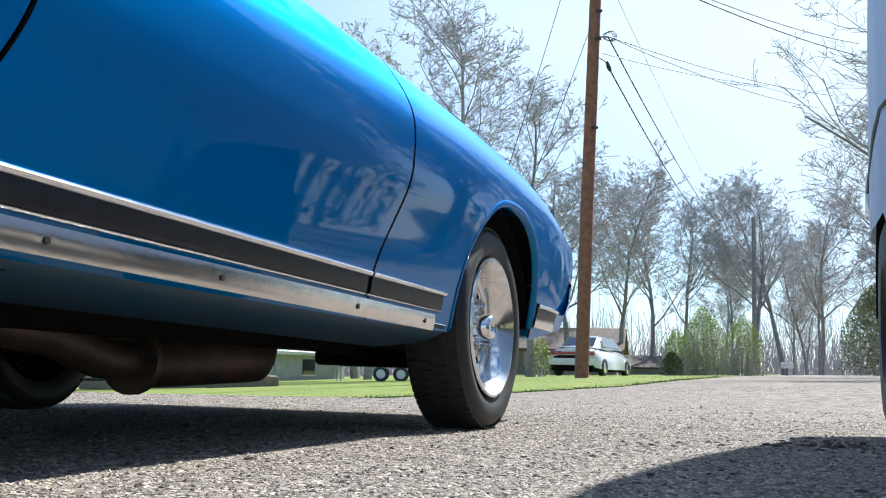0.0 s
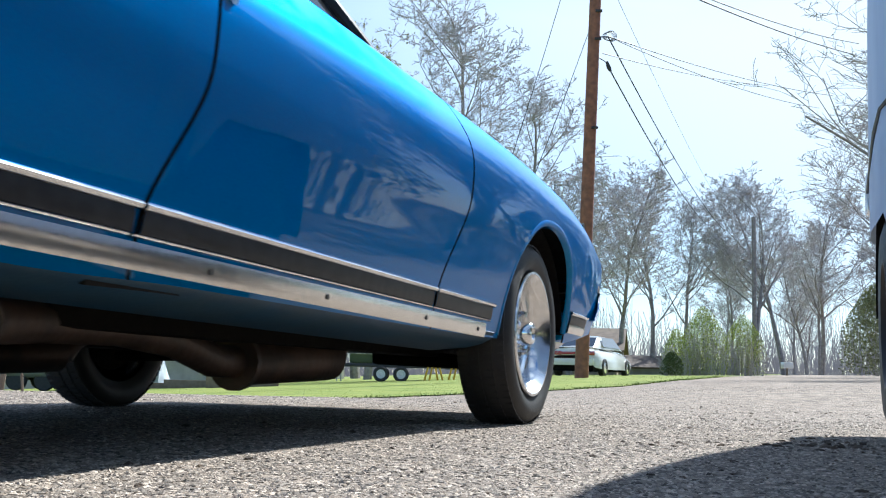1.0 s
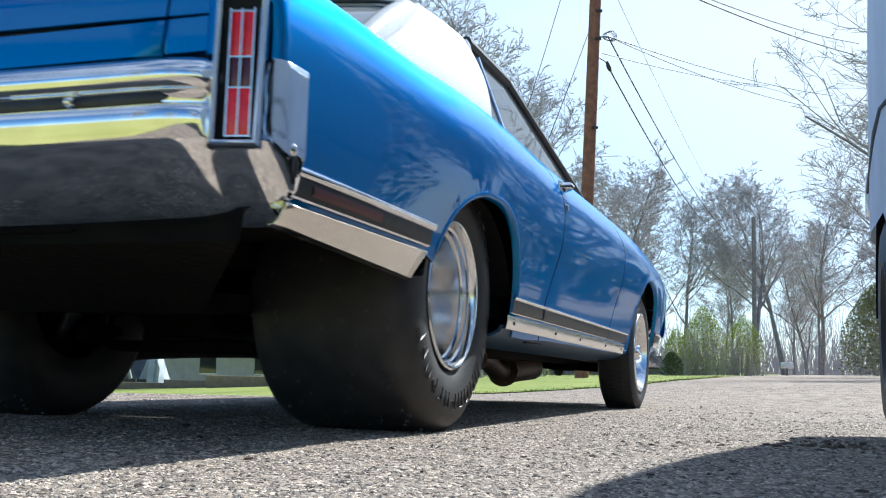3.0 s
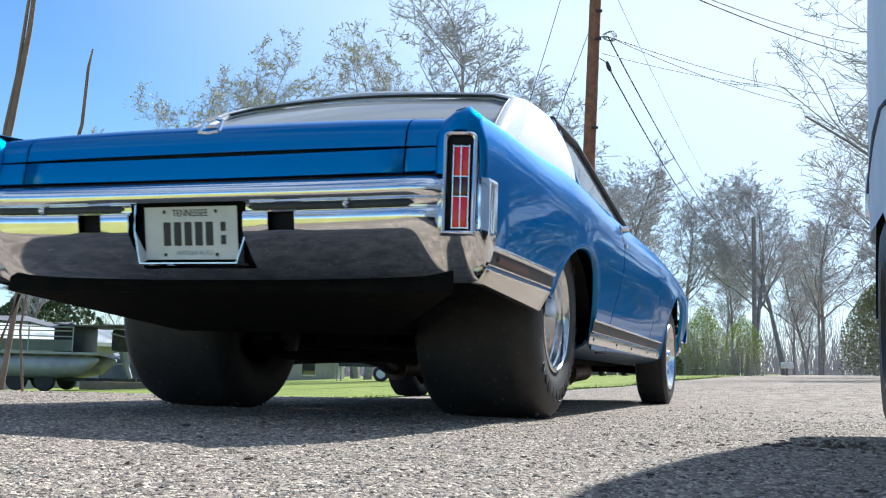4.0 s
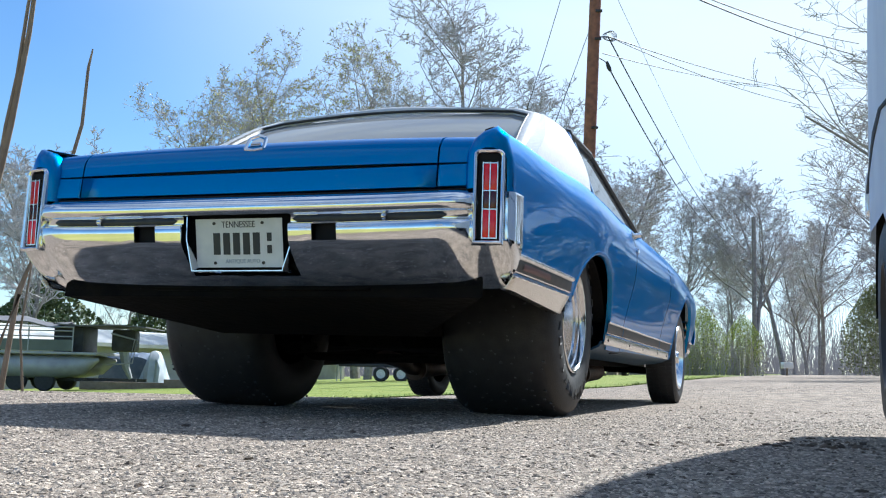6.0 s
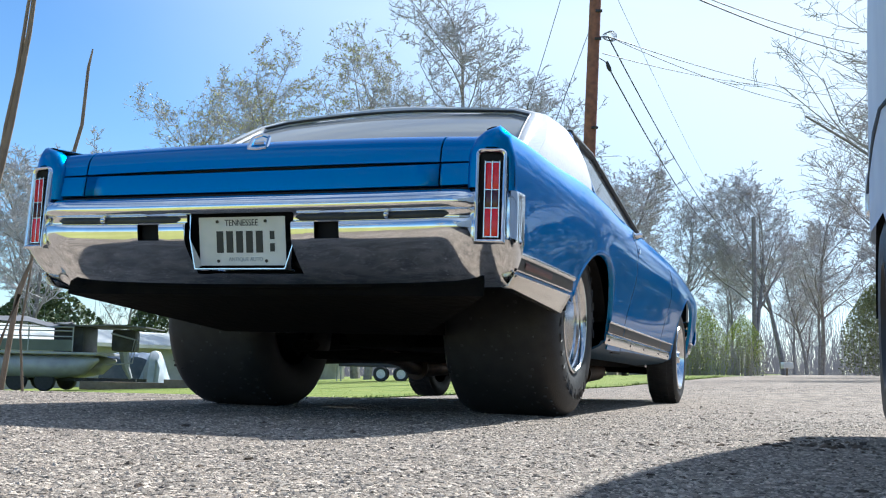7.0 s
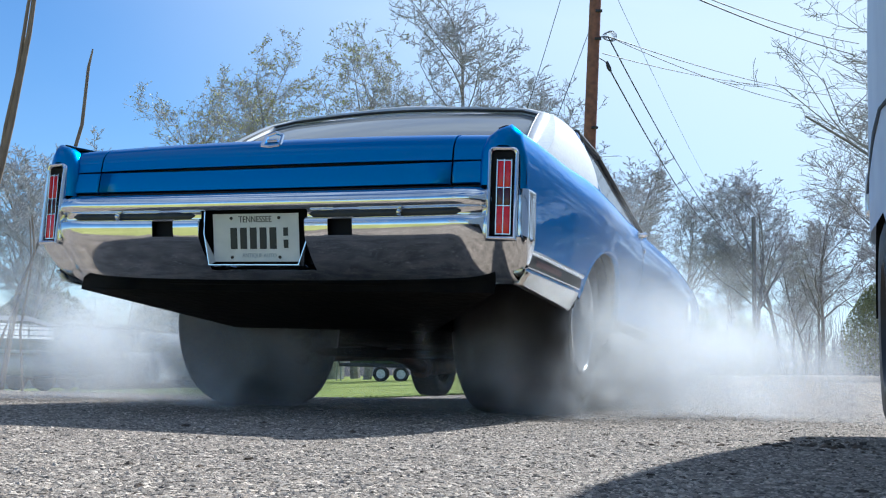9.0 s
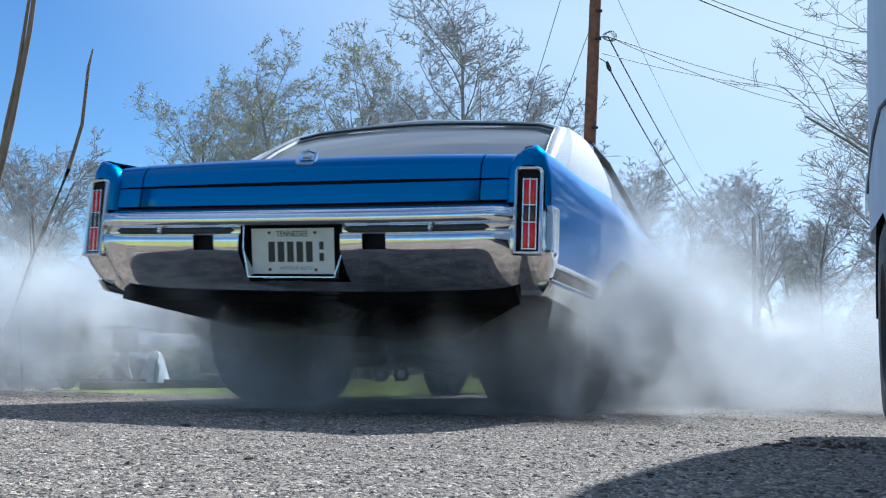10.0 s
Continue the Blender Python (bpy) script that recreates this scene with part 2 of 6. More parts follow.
def build_ground():
    ys = [-700, -250, -90, -40, -15, -6, -2] + [i * 0.5 for i in range(-2, 30)] + [16, 18, 21, 25, 30, 38, 50, 70, 100, 150, 260, 500, 1200]
    xs = [-900, -300, -120, -60, -35, -22] + [i * 1.0 for i in range(-16, 17)] + [22, 30, 45, 70, 120, 300, 900]
    P = [[(x, y, gz(x, y)) for y in ys] for x in xs]
    g = grid_mesh("ground", P, ASPHALT, flip=False)
    tagged(g, "worn grey chip-seal road with loose stones", "ground", kind="structure")


# edge of the lawn along the road, from the low side to far off
EDGE = [(-14, 4.5), (-9, 6.6), (-5.5, 8.3), (-3.6, 9.3), (-2.2, 10.0), (-0.6, 10.6), (1.0, 11.6), (2.3, 13.5), (4.4, 19.0), (8.4, 32), (15, 52), (22, 70), (34, 105)]


def edge_y(x):
    return float(np.interp(x, [e[0] for e in EDGE], [e[1] for e in EDGE]))


def build_lawn():
    rnd = random.Random(4)
    xs = [-60, -40, -28, -20] + [-14 + i * 0.16 for i in range(int(48 / 0.16))]
    P = []
    for x in xs:
        e = edge_y(x) + rnd.uniform(-0.14, 0.14) * (1 + max(0, edge_y(x) - 10) * 0.06)
        far = max(130, e + 10)
        col = []
        for k in range(15):
            u = (k / 14) ** 2.2
            y = e + (far - e) * u
            col.append((x, y, gz(x, y) + 0.012 + 0.012 * (k > 0)))
        P.append(col)
    lawn = grid_mesh("lawn", P, GRASSM)
    tagged(lawn, "short spring-green lawn beside the road", "lawn", kind="structure")
    P = [[(x, y if y < -3 else y + 4.2 * sstep(-1.0, -2.0, x) * (y + 3) / 1.8, 0.02) for y in (-90, -30, -12, -6, -3, -2.4, -1.8, -1.2)] for x in (-60, -20, -8, -5, -4, -3, -2, -1.8, -1.6, -1.4, -1.2, -1, 0, 4, 8, 20, 60)]
    back = grid_mesh("lawn_behind", P, DRYLAWN)
    tagged(back, "sunlit yellow-green lawn across the road", "lawn", kind="structure")
    # blades
    v, f = [], []
    spots = []
    for _ in range(42000):
        x = rnd.uniform(-10, 9)
        d = rnd.random() ** 2.2
        spots.append((x, edge_y(x) + rnd.uniform(-0.12, 0.05) + d * 22, rnd.uniform(0.012, 0.035)))
    for x, y, hgt in spots:
        if abs(x) > 0.5 * y + 1:
            continue
        w, a = 0.004 + 0.0004 * y, rnd.uniform(0, math.pi)
        dx, dy = w * math.cos(a), w * math.sin(a)
        lx, ly = rnd.uniform(-0.5, 0.5) * hgt, rnd.uniform(-0.5, 0.5) * hgt
        z, n = gz(x, y), len(v)
        v += [(x - dx, y - dy, z), (x + dx, y + dy, z), (x + lx, y + ly, z + hgt)]
        f.append((n, n + 1, n + 2))
    ob = raw("grass", v, f, BLADE)
    tagged(ob, "short bright green lawn grass", "grass", kind="stuff")


STONE = mat("road_stones", (0.48, 0.395, 0.315), 0.8, 0, (0.20, 0.168, 0.14), 60, island=0.72, bump=0.3, bscale=300)
CLOD = mat("loose_clods", (0.075, 0.06, 0.05), 0.9, 0, (0.13, 0.09, 0.06), 30, island=0.4, bump=0.4, bscale=200)
OCT = np.array([(1, 0, 0), (-1, 0, 0), (0, 1, 0), (0, -1, 0), (0, 0, 1), (0.7, 0.7, 0.6), (-0.7, 0.7, 0.6), (-0.7, -0.7, 0.6), (0.7, -0.7, 0.6)], float)
OCTF = [(0, 5, 8), (5, 2, 6), (6, 1, 7), (7, 3, 8), (0, 2, 5), (2, 1, 6), (1, 3, 7), (3, 0, 8), (4, 8, 5), (4, 5, 6), (4, 6, 7), (4, 7, 8)]


def scatter_stones(name, n, place, size, material, label, sink=0.35):
    rng = np.random.default_rng(11)
    verts = np.zeros((n, 9, 3))
    for i in range(n):
        x, y = place(rng)
        s = size(rng)
        p = OCT * rng.uniform(0.6, 1.25, (9, 1)) * (s * rng.uniform(0.8, 1.5), s * rng.uniform(0.7, 1.1), s * rng.uniform(0.45, 0.9))
        a = rng.uniform(0, 6.28)
        c, q = math.cos(a), math.sin(a)
        verts[i, :, 0] = x + c * p[:, 0] - q * p[:, 1]
        verts[i, :, 1] = y + q * p[:, 0] + c * p[:, 1]
        verts[i, :, 2] = p[:, 2] - s * sink + gz(x, y)
    faces = (np.array(OCTF)[None] + 9 * np.arange(n)[:, None, None]).reshape(-1, 3)
    me = bpy.data.meshes.new(name)
    me.from_pydata(verts.reshape(-1, 3), [], faces.tolist())
    me.materials.append(material)
    ob = new(name, me)
    tagged(ob, label, "gravel", kind="stuff")


def build_stones():
    def near(r):
        y = 1.15 + 3.4 * r.random() ** 1.25
        return r.uniform(-0.5 * y - 0.1, 0.5 * y + 0.1), y
    scatter_stones("road_gravel", 95000, near, lambda r: 0.0028 + 0.0046 * r.random() ** 2, STONE, "grey chip stones bedded in the road")

    def far(r):
        y = 4.2 + 7.5 * r.random() ** 1.2
        return r.uniform(-0.5 * y, 0.55 * y), y
    scatter_stones("road_gravel_far", 40000, far, lambda r: 0.0035 + 0.005 * r.random() ** 2, STONE, "grey chip stones bedded in the road")

    def loose(r):
        y = 1.3 + 6 * r.random() ** 1.7
        return (0.52 - 0.98 * r.random() ** 1.7) * y, y
    scatter_stones("loose_clods", 420, loose, lambda r: 0.003 + 0.009 * r.random() ** 3, CLOD, "small dark loose clods and chips on the road", 0.1)

    def shade(r):
        return r.normal(1.05, 0.22), r.normal(2.75, 0.14)
    scatter_stones("clod_patch", 130, shade, lambda r: 0.005 + 0.011 * r.random() ** 2, CLOD, "broken dark clods lying on the road", 0.1)


# ---- the coupe ----
WB = 2.946
R_REAR, R_FRONT = 0.392, 0.305
# body side: y, then six points (x, z) from the sill to the inner top edge
SIDE = [
    (-1.20, 0.895, 0.490, 0.905, 0.560, 0.915, 0.700, 0.910, 0.840, 0.865, 0.945, 0.790, 0.930),
    (-0.90, 0.905, 0.485, 0.920, 0.560, 0.932, 0.710, 0.924, 0.851, 0.867, 0.959, 0.781, 0.955),
    (-0.40, 0.920, 0.470, 0.935, 0.560, 0.958, 0.720, 0.948, 0.848, 0.870, 0.967, 0.790, 0.975),
    (0.00, 0.910, 0.360, 0.942, 0.550, 0.972, 0.720, 0.962, 0.848, 0.886, 0.972, 0.810, 0.987),
    (0.45, 0.905, 0.300, 0.942, 0.550, 0.970, 0.710, 0.962, 0.838, 0.888, 0.964, 0.830, 0.985),
    (0.95, 0.905, 0.300, 0.940, 0.540, 0.966, 0.700, 0.958, 0.828, 0.886, 0.947, 0.850, 0.972),
    (1.60, 0.905, 0.295, 0.940, 0.530, 0.966, 0.690, 0.958, 0.818, 0.886, 0.937, 0.850, 0.962),
    (2.15, 0.905, 0.290, 0.942, 0.520, 0.970, 0.680, 0.962, 0.808, 0.888, 0.930, 0.840, 0.955),
    (2.70, 0.905, 0.290, 0.945, 0.510, 0.975, 0.670, 0.966, 0.798, 0.888, 0.920, 0.830, 0.945),
    (3.20, 0.905, 0.290, 0.945, 0.500, 0.972, 0.660, 0.962, 0.778, 0.880, 0.902, 0.810, 0.928),
    (3.65, 0.900, 0.330, 0.940, 0.490, 0.964, 0.640, 0.951, 0.748, 0.866, 0.872, 0.790, 0.900),
    (4.02, 0.870, 0.370, 0.905, 0.480, 0.925, 0.620, 0.911, 0.708, 0.828, 0.827, 0.740, 0.855),
]
ARCH_F = (3.03, 0.300, 0.405, 0.400)   # centre y, z, half length, height
ARCH_R = (0.045, 0.330, 0.41, 0.350)


def side_point(y, v):
    """A point of the body side; v runs from 0 at the sill to 5 at the inner top edge."""
    row = catmull(SIDE, y)
    ctrl = [(k, row[2 * k], row[2 * k + 1]) for k in range(6)]
    x, z = catmull(ctrl, v)
    return Vector((x, y, z))


def side_x(y, z):
    """Body half-width at a height."""
    vs = np.linspace(0, 4.2, 40)
    pts = [side_point(y, v) for v in vs]
    return float(np.interp(z, [p.z for p in pts], [p.x for p in pts]))


def arch_gap(p, arch):
    cy, cz, a, b = arch
    dz = max(p.z - cz, 0)
    return (abs((p.y - cy) / a) ** 2.3 + abs(dz / b) ** 2.3) ** (1 / 2.3)


def snap_arch(p, arch, near=0.10):
    """Moves points that lie near a wheel opening's rim onto it."""
    cy, cz, a, b = arch
    g = arch_gap(p, arch)
    if 1 - near < g < 1 + near and g > 0:
        p = p.copy()
        p.y = cy + (p.y - cy) / g
        if p.z > cz:
            p.z = cz + (p.z - cz) / g
    return p


def gap_rear(z):
    return 0.915 - 0.115 * (1 - sstep(0.36, 0.66, z))


def gap_front(z):
    return 2.185 - 0.125 * (1 - sstep(0.36, 0.66, z))


def side_panel(name, ya, yb, sgn, parent, arches=(), label="", nu=60, vmax=5.0):
    nv = 44
    P, inside = [], []
    for i in range(nu + 1):
        row = []
        for j in range(nv + 1):
            v = vmax * j / nv
            u = i / nu
            y0, y1 = ya if callable(ya) else (lambda z: ya), yb if callable(yb) else (lambda z: yb)
            za, zb = side_point(y0(0.6), v).z, side_point(y1(0.6), v).z
            p = side_point(y0(za) + (y1(zb) - y0(za)) * u, v)
            for arch in arches:
                p = snap_arch(p, arch, 0.075)
            row.append(p)
        P.append(row)

    def keep(i, j):
        c = (P[i][j] + P[i + 1][j] + P[i + 1][j + 1] + P[i][j + 1]) / 4
        return all(arch_gap(c, arch) > 1.0 for arch in arches)

    Q = [[(p.x * sgn, p.y, p.z) for p in row] for row in P]
    ob = grid_mesh(name, Q, PAINT, parent, label, thick=0.007, angle=60, flip=sgn < 0, keep=keep)
    ob.data.materials.append(GAP)
    ob.modifiers["thickness"].material_offset_rim = 1
    return ob


def arch_liner(name, arch, parent, sgn, x0, x1):
    cy, cz, a, b = arch
    P = []
    for i in range(25):
        t = math.pi * (-0.12 + 1.24 * i / 24)
        y, z = cy + 1.04 * a * math.cos(t), cz + 1.05 * b * math.sin(t)
        low = 0.43 if arch is ARCH_R else 0.34
        P.append([(sgn * x0, y, max(z, low)), (sgn * x1, y, max(z, low))])
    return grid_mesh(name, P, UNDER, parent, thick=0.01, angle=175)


def trim_strip(name, y0, y1, zf, height, proud, material, parent, sgn, n=24, label="", curve=0.0):
    """A moulding that follows the body side."""
    P = []
    for i in range(n + 1):
        y = y0 + (y1 - y0) * i / n
        z = zf(y)
        row = []
        for q, out in ((0.55, -0.004), (0.5, proud * 0.25), (0.28, proud * 0.75), (0.0, proud), (-0.28, proud * 0.85), (-0.5, proud * 0.4), (-0.55, -0.004)) if material is CHROME else ((0.5, -0.004), (0.5, proud * 0.8), (0.25, proud), (-0.25, proud), (-0.5, proud * 0.8), (-0.5, -0.004)):
            zz = z + q * height
            row.append((sgn * (side_x(y, zz) + out), y, zz))
        P.append(row)
    ob = grid_mesh(name, P, material, parent, label, flip=sgn > 0, angle=50)
    return ob


def wheel_rear(car, sgn):
    prof = []
    w, x0 = 0.47, 0.397
    R = R_REAR
    half = [(0.03, 0.205), (0.004, 0.235), (-0.004, 0.29), (0.004, 0.34), (0.022, 0.372), (0.05, 0.387), (0.10, 0.391)]
    pr = half + [(w / 2, 0.392)] + [(w - o, r) for o, r in reversed(half)]
    tyre = spun("rear_tyre", [(o - w / 2, r) for o, r in pr], RUBBER, car, "wide black drag slick", n=72)
    s = 1 if sgn > 0 else -1
    xo = w / 2 * s
    rim = spun("rim", [(q[0] * s, q[1]) for q in
               [(-0.20, 0.19), (-0.16, 0.176), (0.15, 0.176), (0.195, 0.188), (0.208, 0.197), (0.214, 0.206), (0.221, 0.213), (0.228, 0.214), (0.232, 0.209), (0.231, 0.203),
                (0.222, 0.198), (0.205, 0.196), (0.203, 0.189), (0.185, 0.186), (0.183, 0.178), (0.160, 0.174), (0.100, 0.168), (0.050, 0.160), (0.035, 0.150), (0.030, 0.135),
                (0.045, 0.11), (0.048, 0.06), (0.05, 0.0)]], ALLOY, tyre, "deep polished alloy rim", n=72)
    spun("centre_cap", [(0.045 * s, 0.05), (0.085 * s, 0.046), (0.093 * s, 0.03), (0.095 * s, 0.0)], ALLOY, tyre, n=24)
    for k in range(5):
        a = 2 * math.pi * k / 5
        bm = bmesh.new()
        add_tube(bm, [(0.045 * s, 0.075 * math.cos(a), 0.075 * math.sin(a)), (0.07 * s, 0.075 * math.cos(a), 0.075 * math.sin(a))], 0.013, 6)
        part("lug_nut", bm, CHROME, tyre)
    # raised moulding marks round the sidewall, too worn to read
    rnd = random.Random(2)
    for arc0, cnt in ((150, 13), (330, 13)):
        for k in range(cnt):
            a = radians(arc0 + k * 11)
            h2, w2 = 0.021, 0.009 + 0.007 * rnd.random()
            bm = bmesh.new()
            c = pose(0, 0, 0, math.degrees(a)) @ Matrix.Translation((0.2365 * s, 0, 0.30))
            bend = rnd.choice((-1, 0, 1))
            pts = [(0.001 * s, -w2, -h2), (0.002 * s, -w2, h2), (0.002 * s, w2, h2 if bend else 0), (0.001 * s, w2, -h2 * bend)]
            add_tube(bm, [c @ Vector(q) for q in pts], 0.0028, 4)
            part("sidewall_mark", bm, LETTER, tyre)
    # rubber crumbs on the tread
    bm = bmesh.new()
    for k in range(230):
        q, a, sz = rnd.uniform(-0.20, 0.20), rnd.uniform(0, 360), rnd.uniform(0.002, 0.0055)
        add_box(bm, q - sz, q + sz, -sz * 0.8, sz * 0.8, 0.388, 0.3925 + 0.3 * sz, m=pose(0, 0, 0, a))
    tagged(part("rubber_crumbs", bm, LETTER, tyre, "pale rubber crumbs stuck to the tread"), kind="stuff")
    tyre.location = (sgn * (x0 + w / 2), 0, R)
    return tyre


def wheel_front(car, sgn):
    w, R = 0.185, R_FRONT
    s = sgn
    pr = [(0.02, 0.206), (0.002, 0.235), (-0.003, 0.262), (0.006, 0.285), (0.022, 0.299), (0.045, 0.304), (0.09, 0.305), (0.14, 0.304), (0.163, 0.299),
          (0.179, 0.285), (0.188, 0.262), (0.183, 0.235), (0.165, 0.206)]
    tyre = spun("front_tyre", [(o - w / 2, r) for o, r in pr], RUBBER, car, "narrow black road tyre", n=64)
    spun("rim", [(q[0] * s, q[1]) for q in
         [(-0.07, 0.19), (0.05, 0.186), (0.070, 0.196), (0.078, 0.208), (0.086, 0.213), (0.091, 0.211), (0.092, 0.203), (0.083, 0.196), (0.070, 0.186), (0.055, 0.176),
          (0.022, 0.168), (0.014, 0.152), (0.016, 0.142)]], ALLOY, tyre, "polished alloy rim", n=64)
    # disc face with round holes between spokes
    v, f, n, holes = [], [], 60, 10
    rad = [0.145, 0.137, 0.128, 0.119, 0.110, 0.10, 0.085, 0.06, 0.0]
    for i, r in enumerate(rad):
        for k in range(n):
            a = 2 * math.pi * k / n
            v.append((s * (0.010 + 0.018 * (r < 0.1)), r * math.cos(a), r * math.sin(a)))
    for i in range(len(rad) - 1):
        for k in range(n):
            hole = 1 <= i <= 4 and (k % 6) in ((1, 2, 3) if i in (1, 4) else (0, 1, 2, 3))
            if not hole:
                f.append((i * n + k, i * n + (k + 1) % n, (i + 1) * n + (k + 1) % n, (i + 1) * n + k))
    disc = raw("wheel_disc", v, f, ALLOY, tyre, "drilled alloy wheel centre", smooth=True)
    sd = disc.modifiers.new("thickness", "SOLIDIFY")
    sd.thickness, sd.offset = 0.012, 0
    spun("brake_drum", [(-0.03 * s, 0.16), (-0.025 * s, 0.0)], UNDER, tyre, n=32)
    spun("hub_cap", [(0.02 * s, 0.042), (0.078 * s, 0.040), (0.086 * s, 0.034), (0.088 * s, 0.022), (0.080 * s, 0.018), (0.080 * s, 0.0)], CHROME, tyre, "chrome centre cap", n=28)
    for k in range(5):
        a = 2 * math.pi * k / 5 + 0.3
        bm = bmesh.new()
        c = (0.068 * math.cos(a), 0.068 * math.sin(a))
        add_tube(bm, [(0.02 * s, *c), (0.036 * s, *c), (0.0361 * s, *c), (0.058 * s, *c)], [0.017, 0.017, 0.011, 0.011], 8)
        part("lug_nut", bm, CHROME, tyre)
    # tread blocks on the shoulder
    bm = bmesh.new()
    for k in range(70):
        a = 360 * k / 70
        for xx in (-0.062, -0.022, 0.022, 0.062):
            add_box(bm, xx - 0.016, xx + 0.016, -0.0105, 0.0105, 0.300, 0.3085 - 0.004 * (abs(xx) > 0.05), m=pose(0, 0, 0, a + (2 if xx > 0 else 0)))
    part("tread", bm, RUBBER, tyre)
    tyre.location = (sgn * (0.935 - w / 2), WB, R)
    return tyre


def bar_text(name, text, size, loc, rot, material, parent, squeeze=1.0, depth=0.0008):
    cu = bpy.data.curves.new(name, "FONT")
    cu.body, cu.size, cu.align_x, cu.align_y, cu.extrude = text, size, "CENTER", "CENTER", depth
    ob = bpy.data.objects.new(name, cu)
    scene.collection.objects.link(ob)
    dg = bpy.context.evaluated_depsgraph_get()
    me = bpy.data.meshes.new_from_object(ob.evaluated_get(dg))
    bpy.data.objects.remove(ob)
    me.name = name
    me.transform(Matrix.Diagonal((squeeze, 1, 1, 1)))
    o = new(name, me)
    me.materials.clear()
    me.materials.append(material)
    o.matrix_local = Matrix.Translation(loc) @ rot
    o.parent = parent
    return o


def build_coupe():
    car = new("coupe")
    tagged(car, "bright blue metallic classic two-door coupe with white roof and drag slicks", "car")
    # painted sides
    for sgn in (1, -1):
        side_panel("quarter_panel", lambda z: -1.17 + 0.075 * (1 - sstep(0.70, 0.76, z)), lambda z: gap_rear(z) - 0.0055, sgn, car, [ARCH_R], nu=110, vmax=4.6)
        door = side_panel("door", lambda z: gap_rear(z) + 0.0055, lambda z: gap_front(z) - 0.0055, sgn, car, nu=40)
        side_panel("fender", lambda z: gap_front(z) + 0.0055, 4.02, sgn, car, [ARCH_F], nu=100)
        # dark body shell behind the gaps
        for g0, g1 in ((0.74, 0.98), (1.99, 2.25)):
            P = [[(sgn * (side_point(y, v).x - 0.03), y, side_point(y, v).z - 0.012) for v in np.linspace(0, 5, 18)] for y in np.linspace(g0, g1, 4)]
            grid_mesh("door_jamb", P, GAP, car, thick=0.01)
        # flared lips of the wheel openings
        for arch, nm in ((ARCH_F, "arch_lip"), (ARCH_R, "arch_lip")):
            pts = []
            for i in range(41):
                t = math.pi * i / 40
                c, q = math.cos(t), math.sin(t)
                e = 2 / 2.3
                y = arch[0] + arch[2] * (abs(c) ** e) * (1 if c > 0 else -1)
                z = arch[1] + arch[3] * abs(q) ** e
                if z >= catmull(SIDE, y)[1] + 0.004:
                    pts.append((y, z))
            P = []
            for y, z in pts:
                row = []
                for k, o in ((1.045, -0.002), (1.035, 0.0015), (1.012, 0.004), (0.995, 0.003), (0.986, -0.001), (0.983, -0.018)):
                    yy, zz = arch[0] + (y - arch[0]) * k, arch[1] + (z - arch[1]) * k
                    row.append((sgn * (side_x(min(max(yy, -1.15), 3.95), zz) + o), yy, zz))
                P.append(row)
            grid_mesh(nm, P, PAINT, car, angle=60, flip=sgn < 0)
            arch_liner("wheel_well", arch, car, sgn, 0.42 if arch is ARCH_R else 0.55, 0.90)
        # mouldings between the wheels: bright bead, black band, thin bead, bright sill plate
        zt = lambda y: 0.418 - 0.0155 * (y - 0.8)
        zs = lambda y: zt(y) - 0.084
        for a, b in ((0.395, 0.795), (0.805, 2.045), (2.055, 2.53)):
            trim_strip("bright_bead", a, b, lambda y: zt(y) - 0.004, 0.016, 0.012, CHROME, car, sgn)
            trim_strip("black_band", a, b - 0.012, lambda y: zt(y) - 0.030, 0.036, 0.007, BLACKTRIM, car, sgn)
            trim_strip("thin_bead", a - 0.02, b - 0.02, lambda y: zt(y) - 0.052, 0.008, 0.010, CHROME, car, sgn)
        sill = trim_strip("sill_plate", 0.34, 2.47, zs, 0.042, 0.012, STEEL, car, sgn, label="scuffed bright sill plate")
        for y in (0.42, 1.0, 1.435, 1.99, 2.40):
            bm = bmesh.new()
            add_tube(bm, [(sgn * (side_x(y, zs(y)) + 0.010), y, zs(y)), (sgn * (side_x(y, zs(y)) + 0.0145), y, zs(y))], 0.006, 8)
            part("rivet", bm, GAP, sill)
        # rocker below, turned under; its darker blue carries the shade there
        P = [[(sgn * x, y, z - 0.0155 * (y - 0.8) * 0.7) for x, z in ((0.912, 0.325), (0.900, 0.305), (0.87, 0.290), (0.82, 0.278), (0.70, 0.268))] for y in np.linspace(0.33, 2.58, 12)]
        grid_mesh("rocker", P, SHADEDROCKER, car, flip=sgn > 0, thick=0.01)
        # rear lower trim behind the wheel
        zr = lambda y: 0.553 - 0.02 * (y + 0.75)
        trim_strip("bright_bead", -1.10, -0.385, lambda y: zr(y) - 0.004, 0.022, 0.012, CHROME, car, sgn)
        band = trim_strip("black_band", -1.10, -0.395, lambda y: zr(y) - 0.033, 0.034, 0.006, BLACKTRIM, car, sgn)
        trim_strip("side_marker", -1.02, -0.70, lambda y: zr(y) - 0.033, 0.020, 0.009, MAROON, car, sgn, label="dark red side marker")
        trim_strip("thin_bead", -1.10, -0.41, lambda y: zr(y) - 0.054, 0.010, 0.010, CHROME, car, sgn)
        P = []
